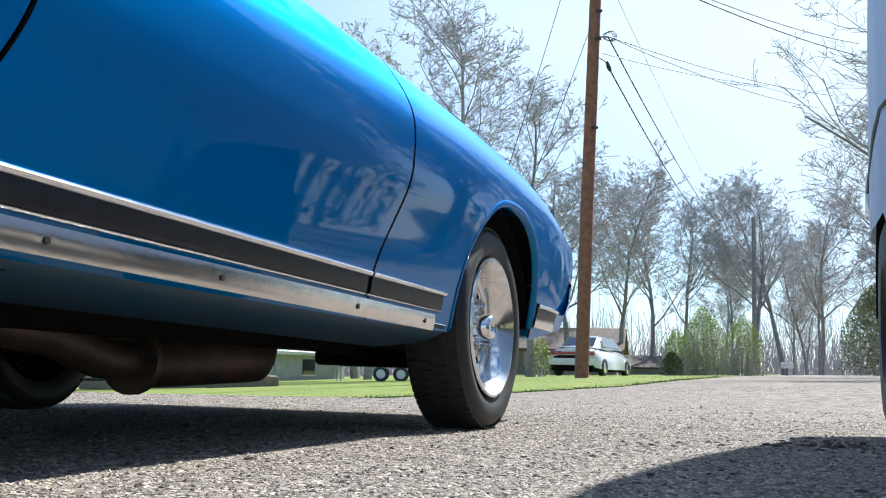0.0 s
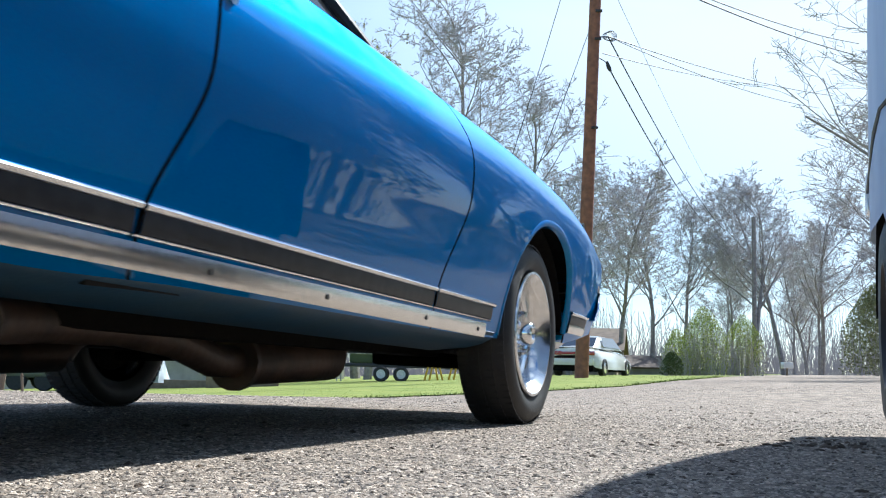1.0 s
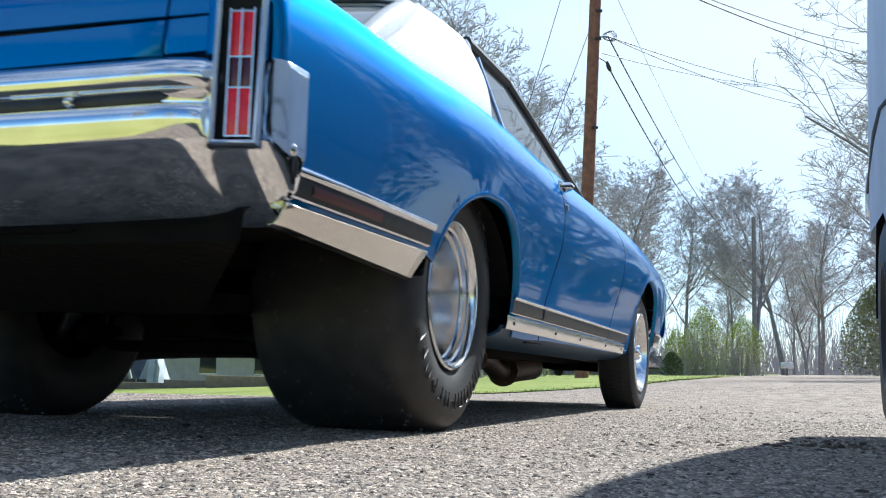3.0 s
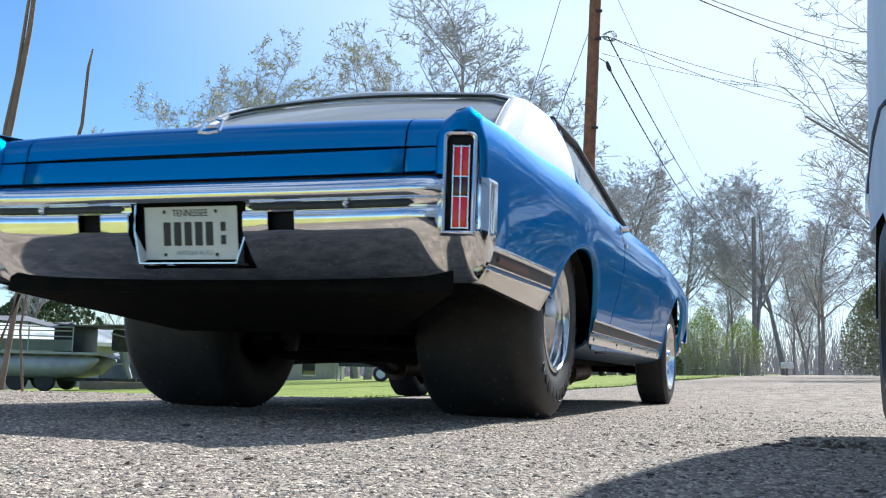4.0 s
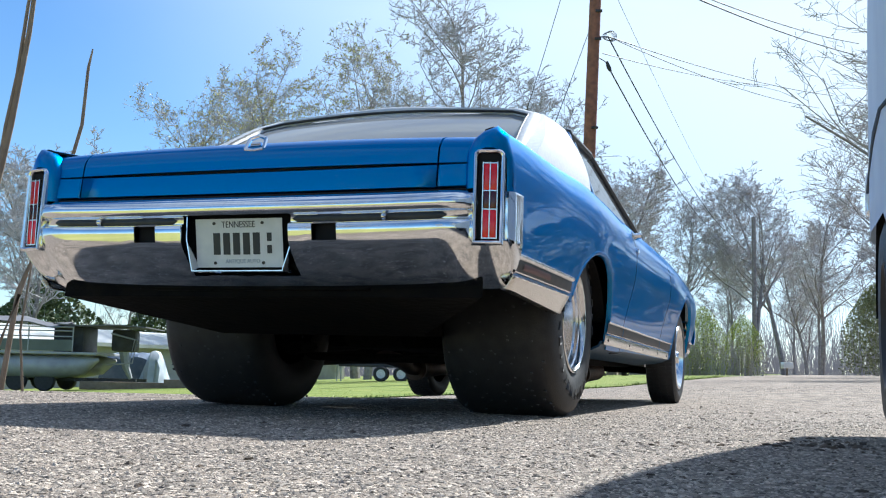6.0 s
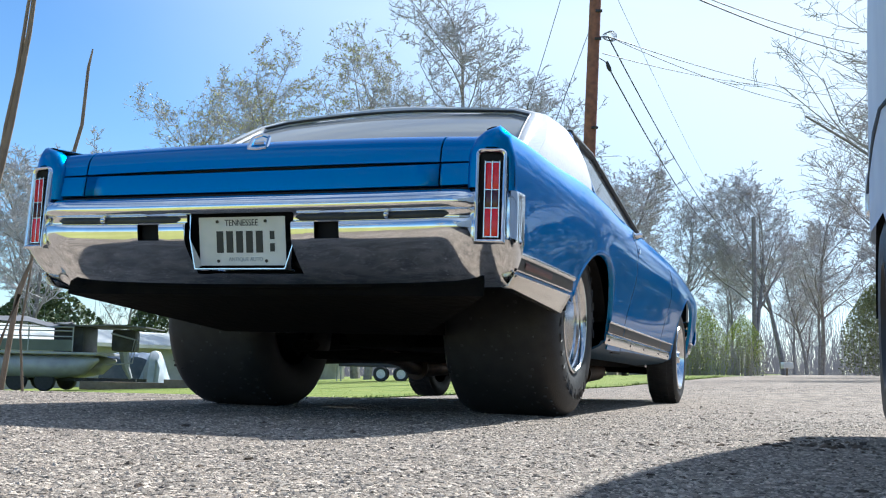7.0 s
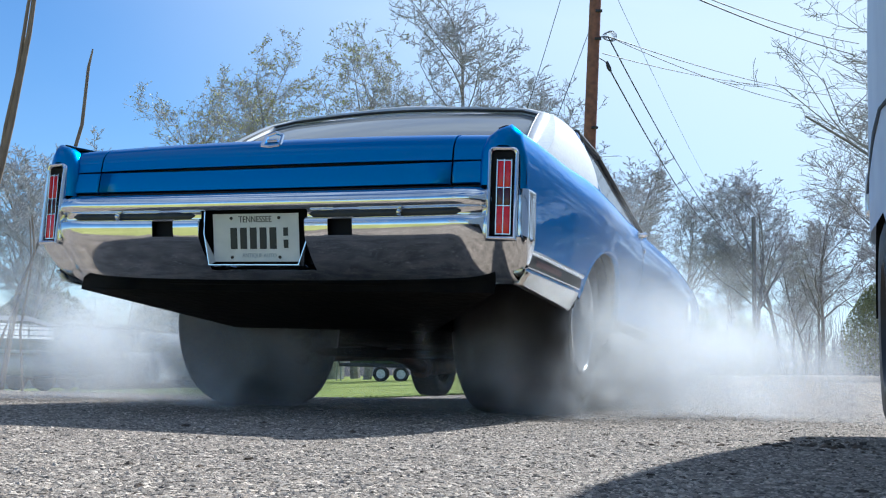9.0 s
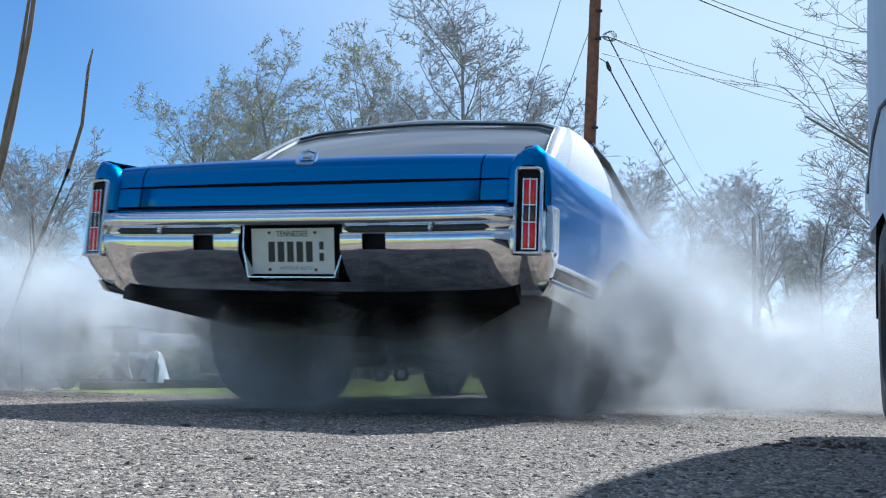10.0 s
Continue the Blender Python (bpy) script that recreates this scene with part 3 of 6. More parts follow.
        for i in range(17):
            u = i / 16
            yt, yb = -1.105 + 0.69 * u, -1.10 + 0.64 * u
            zt2, zb2 = zr(yt) - 0.066, 0.452 - 0.045 * u
            xt = side_x(yt, zt2)
            P.append([(sgn * (xt + 0.004), yt, zt2), (sgn * (xt + 0.010), yt, zt2 - 0.006), (sgn * (xt - 0.002), (yt + yb) / 2, (zt2 + zb2) / 2),
                      (sgn * (xt - 0.016), yb, zb2), (sgn * (xt - 0.035), yb, zb2 - 0.004)])
        grid_mesh("lower_skirt", P, STEEL, car, "bright metal lower skirt panel", flip=sgn > 0, angle=30, thick=0.006)
        # front lower trim ahead of the wheel
        zf = lambda y: 0.405
        trim_strip("bright_bead", 3.46, 3.80, lambda y: 0.425, 0.016, 0.011, CHROME, car, sgn, n=8)
        trim_strip("black_band", 3.46, 3.78, lambda y: 0.400, 0.032, 0.006, BLACKTRIM, car, sgn, n=8)
        trim_strip("sill_plate", 3.44, 3.76, lambda y: 0.365, 0.034, 0.011, STEEL, car, sgn, n=8)
        # door furniture
        hx, hy, hz = side_x(0.985, 0.872), 0.985, 0.875
        bm = bmesh.new()
        add_box(bm, sgn * (hx + 0.002) - 0.004, sgn * (hx + 0.002) + 0.004, hy - 0.055, hy + 0.055, hz - 0.02, hz + 0.02, bevel=0.003)
        handle = part("door_handle", bm, CHROME, door, "chrome door handle", smooth=True)
        tube("grip", [(sgn * (hx + 0.004), hy + 0.05, hz), (sgn * (hx + 0.032), hy + 0.03, hz + 0.006), (sgn * (hx + 0.034), hy - 0.02, hz + 0.006), (sgn * (hx + 0.006), hy - 0.05, hz)],
             [0.010, 0.012, 0.012, 0.009], CHROME, door)
        lx = side_x(0.95, 0.795)
        bm = bmesh.new()
        add_tube(bm, [(sgn * (lx - 0.002), 0.95, 0.795), (sgn * (lx + 0.007), 0.95, 0.795)], 0.014, 14)
        part("lock", bm, CHROME, door)

    # deck, rear panel
    def rear_profile(u):
        return catmull([(0, -0.40, 0.992), (1, -0.75, 0.985), (2, -1.00, 0.968), (3, -1.12, 0.945), (4, -1.165, 0.905), (5, -1.178, 0.848)], u)

    def drop(x):
        return -0.028 * (abs(x) / 0.79) ** 2.5

    for nm, x0, x1 in (("deck_lid", -0.672, 0.672), ("deck_side", 0.678, 0.83), ("deck_side", -0.83, -0.678)):
        P = []
        for i in range(25):
            x = x0 + (x1 - x0) * i / 24
            row = []
            for k in range(31):
                y, z = rear_profile(5 * k / 30)
                row.append((x, y - 0.012 * (abs(x) / 0.8) ** 2, z + drop(x) * (1 - k / 45)))
            P.append(row)
        grid_mesh(nm, P, PAINT, car, thick=0.012, angle=60, flip=True)
    for nm, x0, x1 in (("rear_panel", -0.672, 0.672), ("rear_panel_end", 0.678, 0.83), ("rear_panel_end", -0.83, -0.678)):
        zt = 0.838
        P = [[(x, -1.178 - 0.012 * (abs(x) / 0.8) ** 2 - q, z) for q, z in ((-0.01, zt + 0.001), (0, zt - 0.004), (0.006, 0.80), (0.008, 0.765), (-0.01, 0.757))] for x in np.linspace(x0, x1, 17)]
        grid_mesh(nm, P, PAINT, car, thick=0.008, flip=True)
    box("rear_jamb", (-0.80, 0.80, -1.165, -1.13, 0.72, 0.86), GAP, car)
    box("bumper_filler", (-0.80, 0.80, -1.19, -1.12, 0.70, 0.757), GAP, car)
    # lid edge emblem: an open chrome crest
    bm = bmesh.new()
    c = Matrix.Translation((-0.005, -1.132, 0.942)) @ pose(0, 0, 0, 58)
    for a, b in (((-0.035, -0.03), (0.0, -0.036)), ((0.0, -0.036), (0.035, -0.03)), ((0.035, -0.03), (0.03, 0.02)), ((-0.035, -0.03), (-0.03, 0.02)), ((-0.03, 0.02), (0, 0.034)), ((0, 0.034), (0.03, 0.02)), ((-0.02, -0.005), (0.02, -0.005))):
        add_tube(bm, [c @ Vector((*a, 0.006)), c @ Vector((*b, 0.006))], 0.007, 6)
    part("crest", bm, CHROME, car, "chrome shield crest")

    # rear bumper: swept chrome blade with plate pocket and two slots
    prof = [(-1.175, 0.738), (-1.215, 0.738), (-1.258, 0.732), (-1.282, 0.718), (-1.292, 0.702), (-1.290, 0.690), (-1.280, 0.680), (-1.268, 0.674), (-1.268, 0.646), (-1.280, 0.642), (-1.287, 0.636),
            (-1.2832, 0.615), (-1.2785, 0.590), (-1.270, 0.576), (-1.247, 0.550), (-1.214, 0.518), (-1.178, 0.489), (-1.138, 0.465), (-1.09, 0.452)]
    half = [0.0, 0.1, 0.19, 0.208, 0.25, 0.29, 0.375, 0.43, 0.49, 0.55, 0.61, 0.67, 0.72, 0.76, 0.785, 0.80]
    cols = [(x, 0.0) for x in half] + [(0.80, radians(a)) for a in (6, 14, 24, 34, 44, 54, 64, 73, 81, 87, 90)]

    def bow(x):
        return 0.028 * (x / 0.8) ** 2 + 0.03 * max(0.0, (x - 0.70) / 0.10) ** 2

    def bumper_point(x, th, y, z):
        """The blade across the back, then wrapped round a squarish corner onto the side."""
        z2 = z + 0.012 * (x / 0.9) ** 3
        if th == 0:
            return (x, y + bow(x), z2)
        d = -(y + bow(0.8)) - 1.15
        sn, cs = math.sin(th) ** 0.5, max(0.0, math.cos(th)) ** 0.5
        xx = 0.80 + (0.112 + 0.18 * d) * sn
        if th < 0.80 and z > 0.585:
            d = min(d, -0.01)
        elif th >= 0.80 and 0.585 < z < 0.735:
            xx, d = 0.80 + (0.112 + 0.18 * 0.06) * sn, 0.06
        return (xx, -1.085 - (0.065 + d) * cs, z2 + 0.10 * max(0.0, 0.60 - z2) * math.sin(th) ** 2 / 0.5)

    P = [[(-q[0], q[1], q[2]) for q in (bumper_point(x, th, *p) for p in prof)] for x, th in reversed(cols[1:])] + [[bumper_point(x, th, *p) for p in prof] for x, th in cols]

    def keep(i, j):
        xm, zm = (P[i][j][0] + P[i + 1][j][0]) / 2, (prof[j][1] + prof[j + 1][1]) / 2
        if -0.19 < xm < 0.208 and 0.485 < zm < 0.682:
            return False
        return not (0.29 < abs(xm) < 0.375 and 0.590 < zm < 0.640)

    bumper = grid_mesh("rear_bumper", P, CHROME, car, "chrome rear bumper reflecting the grass", keep=keep, angle=70, thick=0.006)
    for s in (-1, 1):
        Q = []
        for k in range(29):
            x = 0.215 + 0.515 * k / 28
            e = min(k, 28 - k) / 28 * 0.515
            hh = 0.0145 * math.sqrt(max(0.02, 1 - max(0, 1 - e / 0.016) ** 2))
            Q.append([(s * x, -1.2695 - o + bow(x), 0.660 + q * hh + 0.012 * (x / 0.9) ** 3) for q, o in ((-1, 0.0), (-0.8, 0.004), (0, 0.006), (0.8, 0.004), (1, 0.0))])
        grid_mesh("impact_strip", Q, BLACKTRIM, bumper, "black rubber impact strip", flip=s < 0)
    box("bumper_core", (-0.79, 0.79, -1.20, -1.14, 0.56, 0.72), GAP, bumper)
    for x in (-0.3325, 0.3325):
        box("slot_lining", (x - 0.046, x + 0.046, -1.25, -1.20, 0.575, 0.655), GAP, bumper)
    for x in (-0.53, 0.53):
        bm = bmesh.new()
        bmesh.ops.create_uvsphere(bm, u_segments=12, v_segments=8, radius=0.011, matrix=Matrix.Translation((x, -1.268, 0.662)))
        part("bumper_bolt", bm, CHROME, bumper)
    for s in (-1, 1):
        bm = bmesh.new()
        bmesh.ops.create_uvsphere(bm, u_segments=12, v_segments=8, radius=0.013, matrix=Matrix.Translation((s * 0.922, -1.13, 0.585)))
        part("bumper_bolt", bm, CHROME, bumper)
    # plate pocket
    P = [[(x, y, z) for x, z in ((-0.178, 0.690), (0.218, 0.690), (0.214, 0.60), (0.182, 0.495), (-0.150, 0.495), (-0.176, 0.60), (-0.178, 0.690))] for y in (-1.268, -1.19)]
    grid_mesh("plate_pocket", P, CHROME, bumper, thick=0.004, smooth=False)
    box("pocket_back", (-0.21, 0.21, -1.186, -1.18, 0.505, 0.69), GAP, bumper)
    tilt = pose(0, 0, 0, 90 + 10, 0, 0)
    pm = Matrix.Translation((0.004, -1.238, 0.588)) @ tilt @ Matrix.Diagonal((1.06, 1.06, 1, 1))
    bm = bmesh.new()
    add_box(bm, -0.1525, 0.1525, -0.076, 0.076, -0.002, 0.0, m=pm)
    es = [e for e in bm.edges if abs((pm.inverted() @ e.verts[0].co - pm.inverted() @ e.verts[1].co).z) > 0.001]
    bmesh.ops.bevel(bm, geom=es, offset=0.012, segments=3, affect="EDGES")
    plate = part("licence_plate", bm, PLATE, car, "white antique-auto licence plate")
    place = lambda x, y: pm @ Vector((x, y, 0.0006))
    bar_text("state_lettering", "TENNESSEE", 0.030, place(0, 0.057), tilt, INK, plate, 0.82)
    bar_text("class_lettering", "ANTIQUE AUTO", 0.019, place(0.012, -0.057), tilt, INKPALE, plate, 0.92)
    for k in range(5):
        bm = bmesh.new()
        add_box(bm, -0.012, 0.012, -0.034, 0.034, -0.0006, 0.0008, bevel=0.0003, m=pm @ Matrix.Translation((-0.078 + k * 0.035, -0.002, 0.0006)))
        part("number_bar", bm, INK, plate)
    for y in (0.018, -0.020):
        bm = bmesh.new()
        add_box(bm, -0.008, 0.008, -0.013, 0.013, -0.0006, 0.0008, m=pm @ Matrix.Translation((0.107, y, 0.0006)))
        part("suffix_bar", bm, INK, plate)
    for x, y in ((-0.085, 0.062), (0.085, 0.062), (-0.085, -0.062), (0.085, -0.062)):
        bm = bmesh.new()
        add_tube(bm, [place(x, y), place(x, y) + pm.to_3x3() @ Vector((0, 0, 0.003))], 0.0055, 8)
        part("plate_screw", bm, BLACKTRIM, plate)

    # tall tail lamps set into the ends
    for s in (-1, 1):
        z0, z1, y = 0.585, 0.868, -1.232
        cx = s * 0.856
        m = Matrix.Translation((cx, y, 0)) @ pose(0, 0, 0, 0, 0, s * 12) @ Matrix.Translation((-cx, -y, 0))
        lamp = box("tail_lamp", (*sorted((s * 0.822, s * 0.890)), y + 0.030, y + 0.09, z0 + 0.008, z1 - 0.010), GAP, car, "tall red tail lamp with chrome bezel", m=m)

        def arch_outline(hw, lo, hi, r):
            pts = [(-hw, lo), (hw, lo)]
            for k in range(7):
                a = 0.5 * math.pi * k / 6
                pts.append((hw - r + r * math.cos(a), hi - r + r * math.sin(a)))
            for k in range(7):
                a = 0.5 * math.pi * (1 + k / 6)
                pts.append((-hw + r + r * math.cos(a), hi - r + r * math.sin(a)))
            return pts + pts[:1]

        rings = []
        for hw, lo, hi, r, yy in ((0.049, z0 - 0.012, z1 + 0.006, 0.022, 0.060), (0.049, z0 - 0.012, z1 + 0.006, 0.022, 0.012), (0.047, z0 - 0.009, z1 + 0.004, 0.021, 0.003), (0.043, z0 - 0.005, z1, 0.019, 0.0),
                                  (0.038, z0, z1 - 0.005, 0.016, 0.003), (0.035, z0 + 0.003, z1 - 0.008, 0.014, 0.010), (0.034, z0 + 0.004, z1 - 0.009, 0.013, 0.040)):
            rings.append([tuple(m @ Vector((cx + px, y + yy + 0.05 * (pz - z0), pz))) for px, pz in arch_outline(hw, lo, hi, r)])
        grid_mesh("bezel", rings, CHROME, lamp, "thick chrome bezel with rounded top", angle=50)
        lean = lambda z: y + 0.016 + 0.05 * (z - z0)
        edges = (z0 + 0.010, z0 + 0.100, z0 + 0.158, z0 + 0.245)
        for za, zb, mt in zip(edges, edges[1:], (RED, MAROONLENS, RED)):
            for xa, xb in ((-0.016, 0.003), (0.005, 0.025)):
                box("lens", (*sorted((cx + s * xa, cx + s * xb)), lean(za), lean(za) + 0.014, za + 0.002, zb - 0.002), mt, lamp, bevel=0.003, m=m)
        for xx in (-0.018, 0.004, 0.027):
            box("lens_divider", (cx + s * xx - 0.0016, cx + s * xx + 0.0016, y + 0.014, y + 0.030, z0 + 0.008, z0 + 0.247), STEEL, lamp, m=m)
        for zz in edges:
            box("lens_divider", (*sorted((cx - s * 0.018, cx + s * 0.027)), lean(zz) - 0.003, lean(zz) + 0.012, zz - 0.0016, zz + 0.0016), STEEL, lamp, m=m)
        # painted fin end that carries the lamp
        sil = [(0.772, 0.752), (0.772, 0.82), (0.776, 0.868), (0.796, 0.906), (0.826, 0.930), (0.860, 0.944), (0.890, 0.918), (0.908, 0.85), (0.914, 0.79), (0.913, 0.744)]
        hug = [(0.804, 0.752), (0.804, 0.82), (0.806, 0.852), (0.820, 0.874), (0.838, 0.880), (0.862, 0.880), (0.886, 0.872), (0.900, 0.85), (0.902, 0.79), (0.902, 0.744)]
        P = []
        for u, yy in ((0.0, -1.120), (0.0, -1.152), (0.0, -1.178), (0.10, -1.192), (0.30, -1.203), (0.62, -1.210), (1.0, -1.212), (1.0, -1.19)):
            tuck = 0.004 if yy > -1.13 else -0.005
            P.append([(s * (a[0] + (b[0] - a[0]) * u - tuck * (a[0] > 0.85) * (1 - u)), yy + 0.035 * max(0, a[0] - 0.85) / 0.06 * (yy < -1.16), a[1] + (b[1] - a[1]) * u - tuck * (a[1] > 0.88) * (1 - u)) for a, b in zip(sil, hug)])
        grid_mesh("fin_cap", P, PAINT, car, flip=s > 0, thick=0.004, angle=75)

    # roof, pillars, glass
    roof_z = lambda x, y: 1.353 - 0.036 * (abs(x) / 0.70) ** 2.2 - 0.030 * ((y - 0.55) / 0.5) ** 2
    P = [[(x, y - 0.05 * (abs(x) / 0.70) ** 3 * (1 if y < 0.4 else 0), roof_z(x, y)) for y in np.linspace(0.12, 1.0, 12)] for x in np.linspace(-0.70, 0.70, 25)]
    grid_mesh("roof", P, VINYL, car, "white vinyl roof", thick=0.02)
    for s in (-1, 1):
        P = []
        for u in np.linspace(0, 1, 9):
            row = []
            for v in np.linspace(0, 1, 11):
                yb, yt = -0.50 + 0.86 * u, 0.07 + 0.42 * u
                xb = 0.80 + 0.05 * u
                bow = 0.022 * math.sin(math.pi * v)
                row.append((s * (xb + (0.70 - xb) * v ** 1.1 + bow), yb + (yt - yb) * v, 0.975 + (roof_z(0.70, yt) - 0.975) * v))
            P.append(row)
        grid_mesh("sail_panel", P, VINYL, car, thick=0.02, flip=s < 0)
        corners = [(0.828, 0.36, 0.975), (0.846, 1.72, 0.958), (0.70, 1.02, 1.303), (0.705, 0.50, 1.306)]
        g = raw("side_window", [(s * x, y, z) for x, y, z in corners], [(0, 1, 2, 3)], GLASS, car)
        loop = corners + corners[:1]
        for k in range(4):
            a, b = loop[k], loop[k + 1]
            tube("window_frame", [(s * a[0], a[1], a[2]), (s * b[0], b[1], b[2])], (0.011, 0.019, 0.022, 0.014)[k], BLACKTRIM if k in (1, 2) else CHROME, car)
        tube("quarter_divider", [(s * 0.83, 0.62, 0.975), (s * 0.705, 0.62, 1.303)], 0.007, CHROME, car)
        tube("windscreen_pillar", [(s * 0.825, 1.78, 0.955), (s * 0.68, 1.03, 1.312)], 0.026, BLACKTRIM, car)
    gl = [(-0.635, 0.10, 1.303), (0.635, 0.10, 1.303), (0.70, -0.44, 0.995), (-0.70, -0.44, 0.995)]
    P = [[tuple(Vector(gl[0]).lerp(Vector(gl[1]), u).lerp(Vector(gl[3]).lerp(Vector(gl[2]), u), v) + Vector((0, -0.05 * math.sin(math.pi * u), 0.02 * math.sin(math.pi * u) + 0.02 * math.sin(math.pi * v)))) for v in np.linspace(0, 1, 9)] for u in np.linspace(0, 1, 17)]
    grid_mesh("rear_window", P, REARGLASS, car, flip=True)
    rim_pts = [Vector(p) for p in [P[0][-1], P[0][6], P[0][4], P[0][2], P[0][1]] + [P[q][0] for q in range(1, 16)] + [P[16][1], P[16][2], P[16][4], P[16][6], P[16][-1]]]
    mid = sum(rim_pts, Vector()) / len(rim_pts)
    Q = []
    for p in rim_pts:
        out = Vector((p.x - mid.x, 0.9 * (p.y - mid.y), p.z - mid.z)).normalized()
        Q.append([tuple(p + out * o + Vector((0, -0.3 * h, h))) for o, h in ((-0.012, 0.004), (-0.006, 0.016), (0.008, 0.022), (0.030, 0.022), (0.048, 0.014), (0.055, -0.006))])
    grid_mesh("window_surround", Q, SHADEDVINYL, car, "padded rear window surround in vinyl greyed for shade", angle=60)
    tube("window_seal", [tuple(p + Vector((0, -0.012, 0.012))) for p in rim_pts], 0.006, BLACKTRIM, car)
    for s in (-1, 1):
        edge = P[16] if s > 0 else P[0]
        Q = []
        for k, v in enumerate(np.linspace(0, 1, 9)):
            yb, yt = -0.50, 0.07
            a = Vector((s * (0.80 + (0.70 - 0.80) * (1 - v) ** 1.1 + 0.022 * math.sin(math.pi * v)), yb + (yt - yb) * (1 - v), 0.975 + (roof_z(0.70, 0.07) - 0.975) * (1 - v)))
            Q.append([tuple(a.lerp(Vector(edge[k]), q)) for q in (0, 0.5, 1)])
        grid_mesh("window_reveal", Q, VINYL, car, thick=0.008, flip=s < 0)
    # vinyl band between roof edge and glass, greyed for its shade
    P2 = [[tuple(Vector((x, 0.13 - 0.05 * (abs(x) / 0.70) ** 3, roof_z(x, 0.13))).lerp(Vector((x * 0.9, 0.085, 1.308)), v)) for v in (0, 0.5, 1)] for x in np.linspace(-0.70, 0.70, 21)]
    grid_mesh("roof_rear_edge", P2, SHADEDVINYL, car, thick=0.01)
    P3 = [[(x * 0.97, y, roof_z(x, y) - 0.035) for y in np.linspace(0.14, 0.99, 8)] for x in np.linspace(-0.66, 0.66, 13)]
    grid_mesh("headliner", P3, SEAT, car)
    P = [[(x, 1.02 + 0.74 * v + 0.06 * (1 - (x / 0.75) ** 2), 1.313 - 0.348 * v) for v in np.linspace(0, 1, 7)] for x in np.linspace(-0.70, 0.70, 13)]
    P = [[(p[0] * (1 + 0.14 * k / 6), p[1], p[2]) for k, p in enumerate(row)] for row in P]
    grid_mesh("windscreen", P, GLASS, car)
    # bonnet and cowl
    P = [[(x * (1 - 0.10 * sstep(3.2, 3.95, y)), y, catmull([(1.70, 0.965), (2.3, 0.975), (3.0, 0.958), (3.6, 0.925), (4.05, 0.86)], y)[0] - 0.02 * (abs(x) / 0.85) ** 2 + 0.012 * math.exp(-((abs(x) - 0.3) / 0.06) ** 2)) for y in np.linspace(1.70, 4.05, 24)] for x in np.linspace(-0.85, 0.85, 25)]
    grid_mesh("bonnet", P, PAINT, car, thick=0.012)
    P = [[(x, -0.40 - 0.1 * v, 0.99 - 0.02 * (x / 0.8) ** 2) for v in (0, 1)] for x in np.linspace(-0.80, 0.80, 9)]
    grid_mesh("rear_cowl", P, PAINT, car, thick=0.01)
    # nose
    P = [[(x, 4.02 + 0.05 * (1 - (x / 0.85) ** 2) + dy, z) for dy, z in ((-0.02, 0.86), (0.02, 0.80), (0.02, 0.62), (0.0, 0.55))] for x in np.linspace(-0.85, 0.85, 13)]
    grid_mesh("grille_panel", P, BLACKTRIM, car, thick=0.02)
    P = [[(x, 4.02 + 0.09 * (1 - (x / 0.93) ** 4) + dy - 0.10 * max(0, (abs(x) - 0.78) / 0.15) ** 2, z) for dy, z in ((-0.05, 0.60), (0.03, 0.585), (0.05, 0.54), (0.03, 0.47), (-0.03, 0.42))] for x in np.linspace(-0.93, 0.93, 31)]
    grid_mesh("front_bumper", P, CHROME, car, thick=0.006)
    box("front_valance", (-0.80, 0.80, 3.85, 3.98, 0.33, 0.46), PAINT, car, bevel=0.03)

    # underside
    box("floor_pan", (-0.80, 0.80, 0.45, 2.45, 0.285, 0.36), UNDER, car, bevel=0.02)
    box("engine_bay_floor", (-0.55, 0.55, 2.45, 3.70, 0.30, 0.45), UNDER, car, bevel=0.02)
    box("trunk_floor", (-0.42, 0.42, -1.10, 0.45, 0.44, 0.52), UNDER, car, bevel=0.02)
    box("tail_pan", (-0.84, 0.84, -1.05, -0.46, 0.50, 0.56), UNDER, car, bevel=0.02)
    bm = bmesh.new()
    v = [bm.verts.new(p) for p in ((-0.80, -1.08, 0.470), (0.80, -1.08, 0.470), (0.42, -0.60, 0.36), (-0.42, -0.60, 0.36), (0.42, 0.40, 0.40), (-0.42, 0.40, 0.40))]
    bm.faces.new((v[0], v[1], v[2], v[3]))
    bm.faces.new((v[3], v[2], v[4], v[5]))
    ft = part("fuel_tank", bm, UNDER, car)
    sd = ft.modifiers.new("thickness", "SOLIDIFY")
    sd.thickness = 0.05
    for s in (-1, 1):
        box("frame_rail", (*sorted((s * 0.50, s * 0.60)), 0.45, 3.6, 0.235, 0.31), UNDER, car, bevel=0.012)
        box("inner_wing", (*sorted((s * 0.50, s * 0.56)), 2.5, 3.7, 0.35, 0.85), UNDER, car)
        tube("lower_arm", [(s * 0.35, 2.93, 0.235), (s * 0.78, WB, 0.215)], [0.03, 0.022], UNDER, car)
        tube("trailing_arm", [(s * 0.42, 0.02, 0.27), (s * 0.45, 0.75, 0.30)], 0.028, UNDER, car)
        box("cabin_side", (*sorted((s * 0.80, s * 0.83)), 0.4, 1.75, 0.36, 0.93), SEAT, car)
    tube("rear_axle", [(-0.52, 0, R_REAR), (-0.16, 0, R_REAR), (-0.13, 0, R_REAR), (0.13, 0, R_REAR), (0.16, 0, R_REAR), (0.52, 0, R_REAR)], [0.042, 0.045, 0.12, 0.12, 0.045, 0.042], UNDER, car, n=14)
